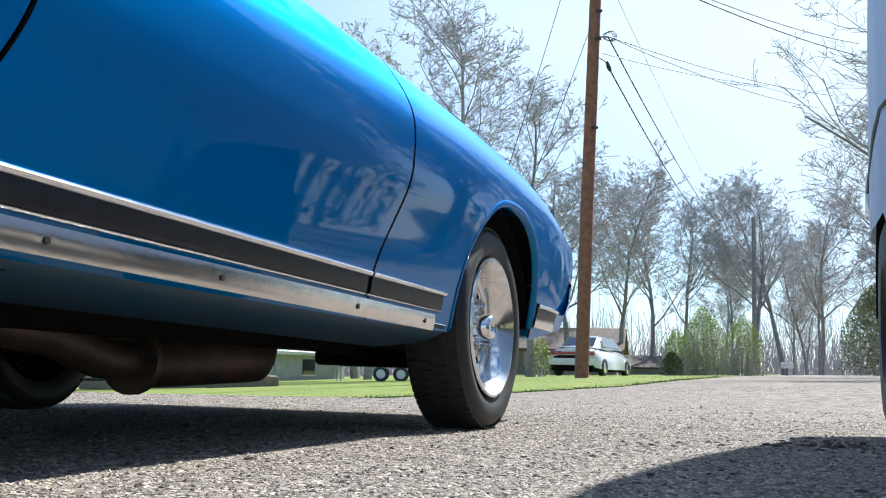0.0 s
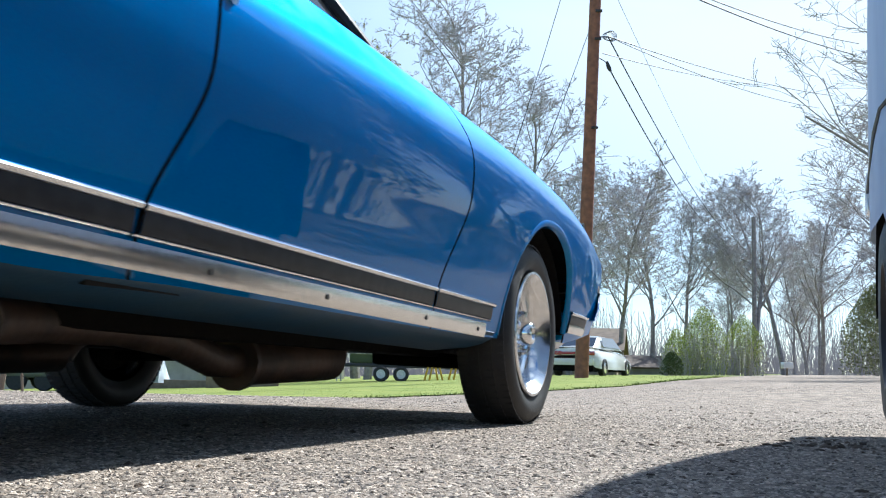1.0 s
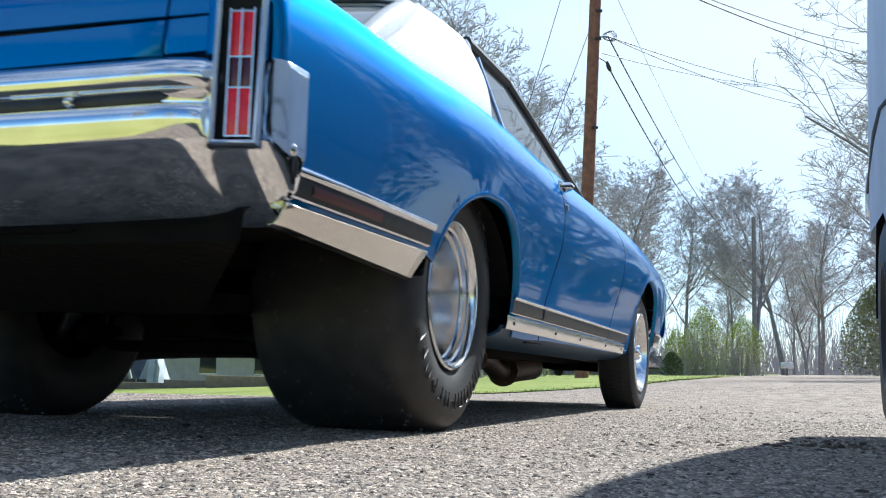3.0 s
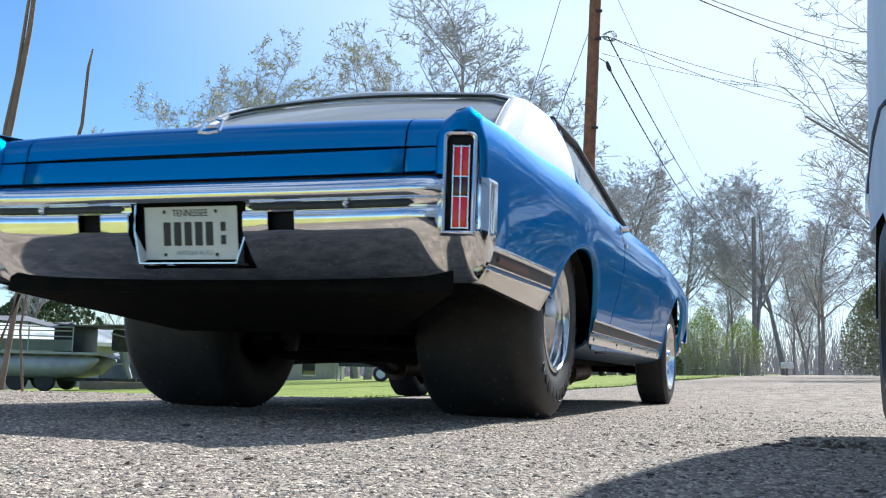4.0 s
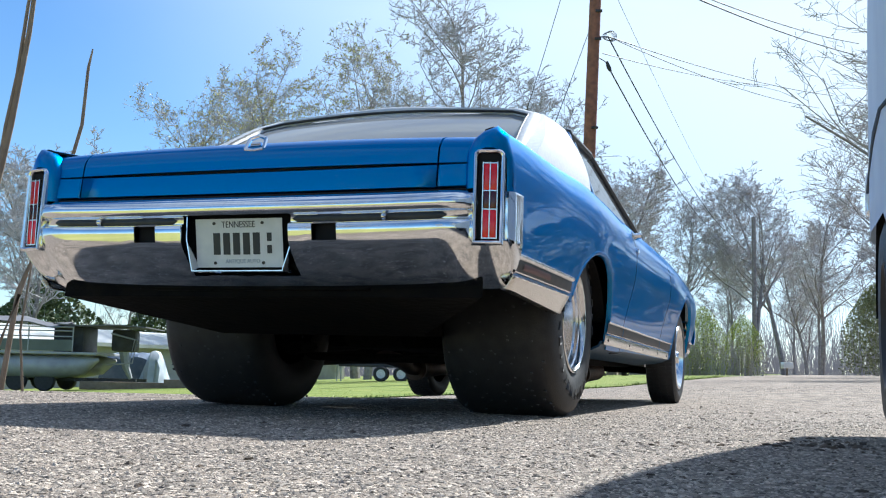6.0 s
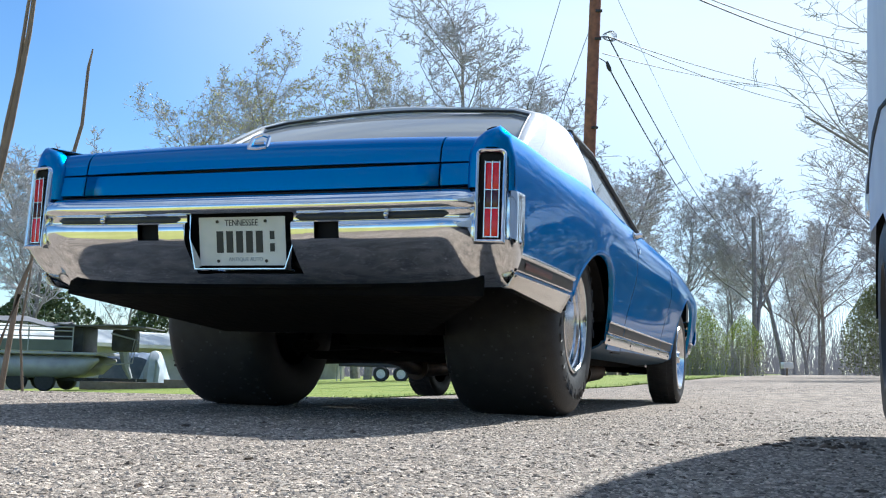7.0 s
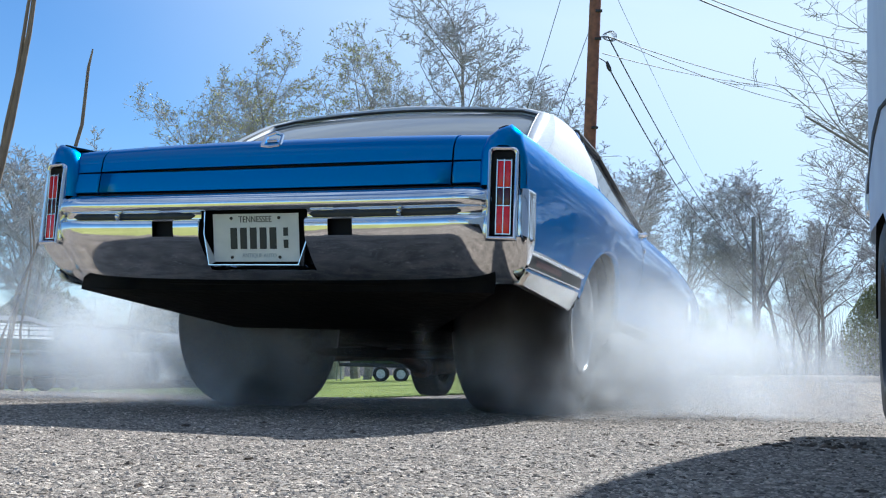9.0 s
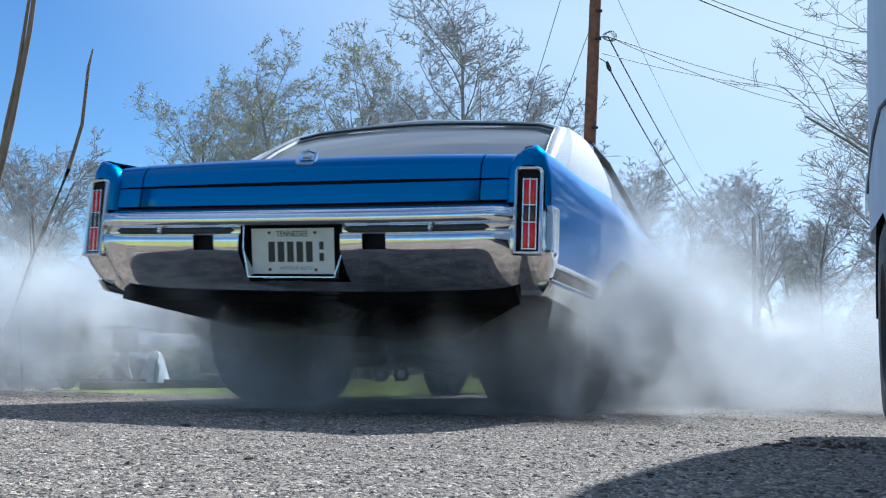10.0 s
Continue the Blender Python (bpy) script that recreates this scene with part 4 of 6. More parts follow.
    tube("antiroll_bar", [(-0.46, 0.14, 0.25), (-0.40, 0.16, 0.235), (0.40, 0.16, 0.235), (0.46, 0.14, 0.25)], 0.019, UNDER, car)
    # exhausts: pipe, muffler, flanged joint and a turned-out tail pipe on each side
    for s in (1, -1):
        tube("muffler", [(s * 0.50, 2.29, 0.205), (s * 0.50, 2.27, 0.205), (s * 0.50, 1.80, 0.188), (s * 0.50, 1.77, 0.188)], [0.04, 0.058, 0.058, 0.04], PIPE, car, n=16)
        tube("collector_pipe", [(s * 0.46, 2.55, 0.34), (s * 0.48, 2.42, 0.30), (s * 0.49, 2.33, 0.26), (s * 0.50, 2.29, 0.205)], 0.045, PIPE, car, n=12)
        tube("joint_flange", [(s * 0.50, 1.775, 0.188), (s * 0.50, 1.755, 0.188)], 0.072, PIPE, car, n=18)
        tube("tail_pipe", [(s * 0.50, 1.76, 0.188), (s * 0.50, 1.66, 0.19), (s * 0.50, 1.50, 0.232), (s * 0.51, 1.30, 0.25), (s * 0.56, 1.00, 0.245), (s * 0.64, 0.80, 0.235), (s * 0.69, 0.72, 0.228)], 0.041, PIPE, car, n=14)
        ring = spun("pipe_tip", [(-0.02, 0.042), (0.012, 0.046), (0.012, 0.041), (-0.02, 0.039), (-0.04, 0.0)], PIPE, car, n=20)
        ring.matrix_local = Matrix.Translation((s * 0.70, 0.705, 0.228)) @ pose(0, 0, 0, 0, 0, -50 * s if s > 0 else -130)
    # cabin
    box("cabin_floor", (-0.79, 0.79, 0.50, 1.75, 0.36, 0.40), SEAT, car)
    box("parcel_shelf", (-0.70, 0.70, -0.44, -0.02, 0.93, 0.95), SEAT, car, bevel=0.008)
    box("rear_bench", (-0.66, 0.66, -0.02, 0.14, 0.80, 0.99), SEAT, car, bevel=0.04)
    for s in (-1, 1):
        box("front_seat", (s * 0.36 - 0.25, s * 0.36 + 0.25, 0.74, 0.88, 0.42, 1.08), SEAT, car, bevel=0.05)
    box("dashboard", (-0.76, 0.76, 1.42, 1.70, 0.72, 0.95), SEAT, car, bevel=0.04)
    for s in (-1, 1):
        wheels.append((wheel_rear(car, s), s, 0))
    for s in (-1, 1):
        wheels.append((wheel_front(car, s), s, 1))
    return car


wheels = []


# ---- surroundings ----
BARK = mat("grey_bark", (0.20, 0.18, 0.175), 0.9, 0, (0.31, 0.29, 0.28), 6, bump=0.8, bscale=30)
TWIG = mat("twigs", (0.36, 0.345, 0.35), 0.9, 0, (0.46, 0.44, 0.44), 2.0)
BUD = mat("spring_buds", (0.50, 0.45, 0.16), 0.7, 0, (0.40, 0.40, 0.13), 2.0, island=0.3)
POLEWOOD = mat("creosoted_pole", (0.30, 0.13, 0.08), 0.85, 0, (0.18, 0.085, 0.06), 7, bump=0.7, bscale=40)
OLIVE = mat("olive_evergreen", (0.20, 0.22, 0.10), 0.7, 0, (0.27, 0.28, 0.13), 1.0, island=0.4)
CABLE = mat("cable", (0.03, 0.03, 0.033), 0.6)
LEAFY = mat("young_leaves", (0.40, 0.44, 0.07), 0.6, 0, (0.28, 0.36, 0.05), 1.5, island=0.35)
EVERG = mat("evergreen_leaves", (0.07, 0.105, 0.035), 0.6, 0, (0.12, 0.15, 0.055), 1.0, island=0.4)
WHITEPAINT = mat("white_car_paint", (0.74, 0.75, 0.74), 0.25, 0, (0.68, 0.69, 0.68), 3, coat=1)
SILVER = mat("silver_truck_paint", (0.56, 0.61, 0.70), 0.55, 0.1, (0.50, 0.55, 0.65), 4, spec=0.3)
TARP = mat("blue_tarp", (0.09, 0.13, 0.20), 0.55, 0, (0.16, 0.2, 0.27), 3, bump=0.6, bscale=7)
TARPW = mat("pale_tarp", (0.55, 0.60, 0.66), 0.5, 0, (0.42, 0.47, 0.54), 4, bump=0.5, bscale=7)
ROOFM = mat("pale_metal_roof", (0.60, 0.60, 0.58), 0.45, 0, (0.50, 0.50, 0.48), 1.2)
SIDING = mat("grey_siding", (0.42, 0.42, 0.41), 0.7, 0, (0.34, 0.34, 0.33), 2)
BROWNROOF = mat("brown_shingle", (0.10, 0.075, 0.06), 0.9, 0, (0.15, 0.115, 0.09), 3, bump=0.5)
TANWALL = mat("tan_wall", (0.30, 0.25, 0.18), 0.85, 0, (0.24, 0.2, 0.15), 2)
TIMBER = mat("weathered_timber", (0.19, 0.14, 0.095), 0.9, 0, (0.26, 0.2, 0.14), 8, bump=0.5)
PONTOON = mat("dull_aluminium", (0.40, 0.41, 0.42), 0.55, 0.3, (0.30, 0.31, 0.32), 3)
PANEL = mat("green_boat_panel", (0.10, 0.12, 0.11), 0.6, 0, (0.14, 0.16, 0.145), 2)
CANVAS = mat("grey_canvas", (0.10, 0.10, 0.115), 0.85, 0, (0.14, 0.14, 0.155), 3, bump=0.4)
DARKM = mat("dark_machinery", (0.02, 0.02, 0.022), 0.55, 0, (0.04, 0.04, 0.042), 5)
YELLOW = mat("yellow_paint", (0.62, 0.40, 0.02), 0.5, 0, (0.5, 0.3, 0.02), 6)
DARKGLASS = mat("dark_glass", (0.02, 0.025, 0.03), 0.08, 0, coat=1)
REDLAMP = mat("red_lamp_plastic", (0.30, 0.012, 0.018), 0.2, coat=1)
FARWOOD = mat("far_wood_twigs", (0.30, 0.29, 0.30), 0.95, 0, (0.38, 0.37, 0.37), 0.5)


def grow(rnd, height, spread, levels=5, bare=0.0, first=0.28, lean=(0, 0), twigs=3, kids=(2, 3)):
    """Branch bars of a leafless tree: (start, end, r0, r1, level)."""
    segs = []

    def limb(p, d, length, r, lev):
        n = 8 if lev == 0 else (5 if lev == 1 else 3)
        q, dirv = p, d.copy()
        for k in range(n):
            wob = (0.07, 0.13, 0.17, 0.2, 0.24, 0.28)[min(lev, 5)]
            lift = 0.0 if lev == 0 else (0.07 if lev < 3 else 0.02)
            dirv = (dirv + Vector((rnd.gauss(0, wob), rnd.gauss(0, wob), rnd.gauss(lift, wob * 0.7)))).normalized()
            e = q + dirv * length / n
            r1 = r * (0.84 if lev == 0 else (0.80 if lev < levels else 0.6))
            segs.append((q, e, r, r1, lev))
            at = (k + 1) / n
            if lev < levels and (lev > 0 or at > first):
                if lev == 0:
                    cnt = rnd.randint(*kids)
                elif lev < 3:
                    cnt = 1 + (rnd.random() < 0.4)
                else:
                    cnt = (rnd.random() < 0.85) + (rnd.random() < 0.3)
                for _ in range(cnt):
                    a = rnd.uniform(0, 6.283)
                    side = Vector((math.cos(a), math.sin(a), rnd.uniform(-0.2, 0.35)))
                    t = rnd.uniform(0.75, 1.25) * spread if lev == 0 else rnd.uniform(0.5, 1.1)
                    nd = (dirv * rnd.uniform(0.5, 0.95) + side * t).normalized()
                    size = rnd.uniform(0.40, 0.58) * (1.12 - 0.62 * at) if lev == 0 else rnd.uniform(0.40, 0.66) * (1.1 - 0.35 * at)
                    limb(q.lerp(e, rnd.uniform(0.3, 1.0)), nd, length * size, r1 * (rnd.uniform(0.42, 0.66) if lev == 0 else rnd.uniform(0.5, 0.72)), lev + 1)
            q, r = e, r1

    limb(Vector((0, 0, 0)), Vector((lean[0], lean[1], 1)).normalized(), height * 0.86, height * 0.014, 0)
    return segs


def bars(segs, sides):
    v, f = [], []
    for a, b, r0, r1, _ in segs:
        d = (b - a).normalized()
        s = d.cross(Vector((0.31, 0.52, 0.79))).normalized()
        t = d.cross(s)
        n = len(v)
        for p, r in ((a, r0), (b, r1)):
            for k in range(sides):
                c = 2 * math.pi * k / sides
                v.append(p + r * (math.cos(c) * s + math.sin(c) * t))
        for k in range(sides):
            f.append((n + k, n + (k + 1) % sides, n + sides + (k + 1) % sides, n + sides + k))
    return v, f


def make_tree(seed, height, spread, label, levels=5, buds=0, first=0.28, twig_min=0.010, lean=(0, 0), kids=(2, 3), twigs=3):
    rnd = random.Random(seed)
    segs = grow(rnd, height, spread, levels, first=first, lean=lean, kids=kids, twigs=twigs)
    top = max(s[1].z for s in segs)
    k = height / top
    segs = [(a * k, b * k, max(r0, twig_min), max(r1, twig_min * 0.8), l) for a, b, r0, r1, l in segs]
    root = new("tree")
    tagged(root, label, "tree")
    v, f = bars([s for s in segs if s[4] < 2], 7)
    raw("trunk", v, f, BARK, root, smooth=True)
    v, f = bars([s for s in segs if s[4] >= 2], 3)
    raw("crown", v, f, TWIG, root)
    if buds:
        tips = [s[1] for s in segs if s[4] >= levels - 1]
        v, f = [], []
        for _ in range(buds):
            p = rnd.choice(tips) + Vector((rnd.gauss(0, 0.12), rnd.gauss(0, 0.12), rnd.gauss(0, 0.12)))
            n = len(v)
            for _ in range(3):
                v.append(p + Vector((rnd.uniform(-1, 1), rnd.uniform(-1, 1), rnd.uniform(-1, 1))) * 0.09)
            f.append((n, n + 1, n + 2))
        raw("bud_haze", v, f, BUD, root, "yellow-green spring buds")
    return root


def stand(ob, x, y, turn=0, dz=0.0):
    ob.matrix_basis = Matrix.Translation((x, y, gz(x, y) + dz)) @ pose(0, 0, 0, 0, 0, turn)
    return ob


def build_trees():
    bare = "tall leafless grey-brown tree in early spring"
    oak = stand(make_tree(3, 12.0, 1.0, "broad leafless oak with spreading limbs", first=0.3, twig_min=0.013), 9.4, 55, 20)
    tall = stand(make_tree(8, 15.0, 0.75, bare, first=0.25, twig_min=0.013, levels=5), 20.9, 70, 0)
    thin = stand(make_tree(15, 14.0, 0.6, bare, first=0.35, twig_min=0.013), 17.6, 76, 0)
    budded = stand(make_tree(21, 20.5, 0.8, "leafless tree hazed with yellow-green buds", buds=5000, first=0.25, twig_min=0.013, kids=(2, 3)), -10.0, 60, 0)
    near = stand(make_tree(33, 13.6, 0.85, "tall leafless tree with upright limbs", first=0.3, twig_min=0.0105, levels=5, kids=(2, 4)), 1.3, 36, 0)
    big = make_tree(41, 13.0, 1.1, "large bare tree with long overhanging limbs", first=0.12, twig_min=0.0060, levels=5, kids=(4, 5), lean=(-0.05, 0))
    stand(big, 11.9, 21.0, 200)
    stand(make_tree(52, 10.6, 0.9, "slim leafless tree beside the yard", first=0.45, twig_min=0.0085), 2.85, 34, 0)
    tagged(copy_thing(oak, Matrix.Translation((6.2, 51, gz(6.2, 51))) @ pose(0, 0, 0, 0, 0, 130)), group="roadside trees")
    rows = [(tall, 24.0, 74, 70, 0), (tall, 29.5, 82, 190, 0), (thin, 13.2, 66, 140, -0.5), (thin, 34.0, 95, 200, 0), (oak, 30.0, 72, 250, 0.0), (thin, 27.5, 100, 40, 0), (tall, 38, 110, 140, 0),
            (budded, -14.8, 66, 80, 0), (budded, -4.6, 58, 160, 0.5), (budded, -13.2, 70, 250, 0), (near, -3.0, 44, 200, 1.5), (thin, -26.0, 88, 0, 0), (oak, -18.5, 48, 60, 1.0),
            (thin, -20.5, 52, 90, -1.0), (thin, 40.0, 120, 10, 1), (oak, 45.0, 130, 10, 1), (tall, 33.0, 122, 10, 0), (near, 17.5, 37, 20, 0),
            (oak, 15.5, 19, 30, 0), (near, 21, 27, 80, 0), (thin, 21, 15, 10, 0), (oak, 24, 22, 200, 0), (tall, 27, 31, 90, 0), (near, 26, 17, 150, 0), (budded, 33, 38, 20, 0), (oak, 30, 28, 260, 0), (near, 18.5, 22.5, 260, 0), (oak, 10.0, -16, 0, 0), (tall, 2.5, -24, 50, 0), (oak, -9.0, -22, 90, 0), (near, 18.0, -12, 30, 0), (thin, -18, -15, 0, 0), (oak, 20, -2, 140, 0), (near, 9.0, -30, 0, 0)]
    for src, x, y, turn, dz in rows:
        tagged(copy_thing(src, Matrix.Translation((x, y, gz(x, y) + min(dz, 0) - 0.1)) @ pose(0, 0, 0, 0, 0, turn)), group="roadside trees")


def leaf_cloud(name, rnd, n, spot, size, material, parent=None, label=""):
    v, f = [], []
    for _ in range(n):
        p = Vector(spot(rnd))
        k = len(v)
        a = Vector((rnd.gauss(0, 1), rnd.gauss(0, 1), rnd.gauss(0, 1))).normalized() * size * rnd.uniform(0.6, 1.3)
        b = Vector((rnd.gauss(0, 1), rnd.gauss(0, 1), rnd.gauss(0, 1))).normalized() * size * rnd.uniform(0.4, 0.8)
        v += [p - a, p + b, p + a, p - b]
        f.append((k, k + 1, k + 2, k + 3))
    return raw(name, v, f, material, parent, label)


def build_bushes():
    rnd = random.Random(9)

    def bush(x, y, wid, hgt, n, stems, leaf, label, size=0.055):
        root = new("bush")
        tagged(root, label, "bush")
        bm = bmesh.new()
        for _ in range(stems):
            a, q = rnd.uniform(0, 6.28), rnd.random() ** 0.6
            bx, by = q * wid * 0.5 * math.cos(a), q * wid * 0.35 * math.sin(a)
            top = hgt * rnd.uniform(0.6, 1.02) * (1 - 0.35 * q)
            add_tube(bm, [(bx, by, 0), (bx * 1.12 + rnd.gauss(0, 0.1), by * 1.1, top * 0.5), (bx * 1.25 + rnd.gauss(0, 0.25), by * 1.2, top)], [0.02, 0.014, 0.006], 3, cap=False)
        tagged(part("twig_mass", bm, TWIG, root), kind="stuff")

        def spot(r):
            a, q, h2 = r.uniform(0, 6.28), r.random() ** 0.5, r.random() ** 0.75
            lump = 1 + 0.25 * math.sin(3 * a + 1) * h2
            e = (1 - 0.55 * h2 ** 3) * lump
            return (q * wid * 0.52 * e * math.cos(a), q * wid * 0.4 * e * math.sin(a), hgt * h2 * (1 - 0.25 * q * q) + 0.05)
        leaf_cloud("foliage", rnd, n, spot, size, leaf, root)
        stand(root, x, y)
        return root
    yg = "yellow-green leafing bush with upright stems beside the road"
    bush(11.4, 46, 2.2, 3.0, 11000, 110, LEAFY, yg, 0.03)
    bush(13.4, 47, 2.0, 2.7, 8500, 90, LEAFY, yg, 0.03)
    bush(10.0, 45, 1.3, 2.0, 4500, 60, LEAFY, yg, 0.028)
    bush(9.15, 42, 0.9, 0.95, 2400, 14, EVERG, "small dark green evergreen bush", 0.045)
    bush(3.2, 34, 0.7, 1.3, 500, 14, LEAFY, "small budding shrub beside the lawn", 0.045)
    # hedge of dark greenery behind the low house
    for x, y, w, h in ((-25, 66, 9, 6.5), (-17.5, 70, 8, 7.2), (-11.5, 74, 7, 5.2), (-32, 62, 9, 7.0)):
        bush(x, y, w, h, 5200, 30, EVERG, "dark green thicket behind the low house", 0.20)
    # out-of-view thickets added so the coupe's side mirrors something dark
    for x, y, w, h in ((25, 36, 9, 6.0), (31, 27, 9, 6.5), (34, 17, 9, 6.0), (23, 44, 6, 5.0), (33, 8, 9, 6.0), (30, -2, 9, 6.5)):
        bush(x, y, w, h, 5200, 40, EVERG, "unseen olive-green thicket added to darken reflections", 0.16)
    bush(20.6, 50, 3.4, 4.4, 9000, 40, OLIVE, "hazy olive-green evergreen at the roadside", 0.07)
    # dense far wood along the horizon
    v, f = [], []
    for _ in range(9000):
        x = rnd.uniform(-120, 130)
        y = 135 + rnd.uniform(0, 40)
        h2 = rnd.uniform(2, 13) * rnd.uniform(0.5, 1)
        z = gz(x, y) - 0.5
        n = len(v)
        w = rnd.uniform(0.02, 0.07)
        lx = rnd.gauss(0, 2.2)
        v += [(x - w, y, z), (x + w, y, z), (x + lx + 0.02, y, z + h2), (x + lx - 0.02, y, z + h2)]
        f.append((n, n + 1, n + 2, n + 3))
    tagged(raw("far_wood", v, f, FARWOOD), "distant bare grey woodland along the horizon", "woodland", kind="stuff")


def build_pole():
    root = new("utility_pole")
    tagged(root, "reddish-brown wooden utility pole at the road's edge", "utility pole")
    tube("post", [(0, 0, -0.3), (0.10, 0, 4), (0.27, 0, 9.4), (0.33, 0, 11.5)], [0.165, 0.155, 0.14, 0.135], POLEWOOD, root, n=14)
    bm = bmesh.new()
    cx, cz = 0.561, 8.379 - gz(3.32, 25)
    for k in range(4):
        pts = [(cx + 0.13 * math.cos(a) + k * 0.035, -0.1 + k * 0.05, cz + 0.02 * k + (0.10 + 0.012 * k) * math.sin(a)) for a in np.linspace(0, 6.28, 15)]
        add_tube(bm, pts, 0.008, 4)
    part("cable_coil", bm, CABLE, root, "coiled spare cable")
    sx, sz = 0.594, 7.589 - gz(3.32, 25)
    tube("splice_case", [(sx - 0.06, -0.1, sz + 0.16), (sx, -0.1, sz), (sx + 0.04, -0.1, sz - 0.08)], [0.035, 0.055, 0.03], CABLE, root)
    tube("bracket", [(0.24, 0, cz + 0.02), (cx, -0.05, cz)], 0.016, CABLE, root)
    tube("bracket", [(0.23, 0, 7.952 - gz(3.32, 25)), (sx - 0.06, -0.05, sz + 0.16)], 0.012, CABLE, root)
    for z in (6.0, 8.2, 8.9):
        box("insulator", (0.028 * z, 0.16 + 0.028 * z, -0.19, -0.13, z - 0.03, z + 0.03), CABLE, root, bevel=0.01)
    stand(root, 3.32, 25)
    px, pz = 3.32, gz(3.32, 25)

    def wire(a, b, sag, r):
        a, b = Vector(a), Vector(b)
        pts = [a.lerp(b, k / 14) - Vector((0, 0, sag * 4 * (k / 14) * (1 - k / 14))) for k in range(15)]
        o = tube("cable", pts, r, CABLE, None, n=5)
        tagged(o, "thin dark overhead cable strung from the pole", "cable", group="overhead cables")
    coil, low, splice = (3.88, 24.90, 8.38), (3.76, 24.90, 7.95), (3.91, 24.90, 7.59)
    wire(coil, (15.00, 40.00, 11.21), 0.2, 0.013)
    wire(coil, (15.17, 42.00, 11.23), 0.25, 0.012)
    wire(low, (12.48, 40.00, 11.55), 0.12, 0.012)
    wire(coil, (18.79, 70.00, 10.08), 0.5, 0.017)
    wire(splice, (17.58, 70.00, 10.44), 0.4, 0.019)
    wire((4.07, 25.00, 9.49), (18.72, 70.00, 11.54), 0.3, 0.006)
    wire((3.33, 14.00, 5.38), (8.69, 22.00, 7.16), 0.06, 0.011)
    wire((3.45, 14.00, 5.40), (8.82, 22.00, 7.40), 0.08, 0.009)
    wire((px + 0.12, 25, pz + 8.45), (1.6, 28, 3.4), 0.12, 0.009)
    wire((3.0, 25, pz + 10.2), (1.0, 28, 3.4), 0.15, 0.009)
    # far pole with the line's next span
    far = new("utility_pole")
    tagged(far, "distant weathered utility pole among bare trees", "utility pole")
    tube("post", [(0, 0, -0.3), (0, 0, 10.6)], [0.17, 0.14], BARK, far, n=10)
    stand(far, 20.9, 70.5)


def car_shell(name, sections, material, parent, n=10, sq=0.45):
    """A closed body skin lofted along y from rows (y, half-width, low z, high z, tuck)."""
    P = []
    for y, w, z0, z1, tuck in sections:
        row = []
        for k in range(n * 2 + 1):
            t = math.pi * k / (n * 2)
            c, s = math.cos(t), math.sin(t)
            row.append((w * (abs(c) ** sq) * (1 if c > 0 else -1) * (1 - tuck * s), y, z0 + (z1 - z0) * abs(s) ** (sq * 1.3)))
        P.append(row)
    return grid_mesh(name, P, material, parent, angle=70)


def build_sedan():
    car = new("sedan")
    tagged(car, "white four-door sedan with red tail lamps parked on grass", "car")
    car_shell("body", [(-2.32, 0.72, 0.42, 0.70, 0.0), (-2.28, 0.82, 0.30, 0.93, 0.03), (-1.5, 0.88, 0.24, 1.00, 0.06), (0.0, 0.89, 0.24, 0.97, 0.06), (1.4, 0.88, 0.24, 0.90, 0.06), (2.2, 0.78, 0.30, 0.72, 0.05), (2.32, 0.6, 0.36, 0.60, 0.0)], WHITEPAINT, car)
    car_shell("cabin", [(-1.72, 0.68, 0.95, 1.00, 0.1), (-1.05, 0.70, 0.95, 1.36, 0.16), (-0.3, 0.72, 0.95, 1.42, 0.18), (0.45, 0.72, 0.95, 1.38, 0.16), (1.25, 0.72, 0.92, 0.97, 0.1)], WHITEPAINT, car)
    raw("rear_glass", [(-0.58, -1.68, 1.02), (0.58, -1.68, 1.02), (0.50, -1.12, 1.345), (-0.50, -1.12, 1.345)], [(0, 1, 2, 3)], DARKGLASS, car)
    for s in (-1, 1):
        raw("side_glass", [(s * 0.735, -1.15, 1.02), (s * 0.735, 1.0, 1.0), (s * 0.625, 0.35, 1.36), (s * 0.615, -0.95, 1.34)], [(0, 1, 2, 3)], DARKGLASS, car)
        box("tail_lamp", (*sorted((s * 0.36, s * 0.80)), -2.34, -2.20, 0.70, 0.84), REDLAMP, car, bevel=0.02)
        for y in (-1.35, 1.40):
            w = spun("wheel", [(-0.10, 0.19), (-0.10, 0.27), (-0.08, 0.305), (0.08, 0.305), (0.10, 0.27), (0.10, 0.19)], RUBBER, car, n=24)
            w.location = (s * 0.80, y, 0.305)
            spun("hub", [(0.09 * s, 0.2), (0.10 * s, 0.17), (0.085 * s, 0.0)], ALLOY, w, n=20)
    box("lamp_panel", (-0.36, 0.36, -2.335, -2.25, 0.72, 0.82), REDLAMP, car, bevel=0.01)
    box("rear_bumper", (-0.80, 0.80, -2.40, -2.22, 0.36, 0.60), WHITEPAINT, car, bevel=0.05)
    box("underside", (-0.75, 0.75, -2.25, 2.0, 0.17, 0.40), UNDER, car)
    car.matrix_basis = Matrix.Translation((5.45, 38, gz(5.45, 38))) @ pose(0, 0, 0, 0, 0, -26)


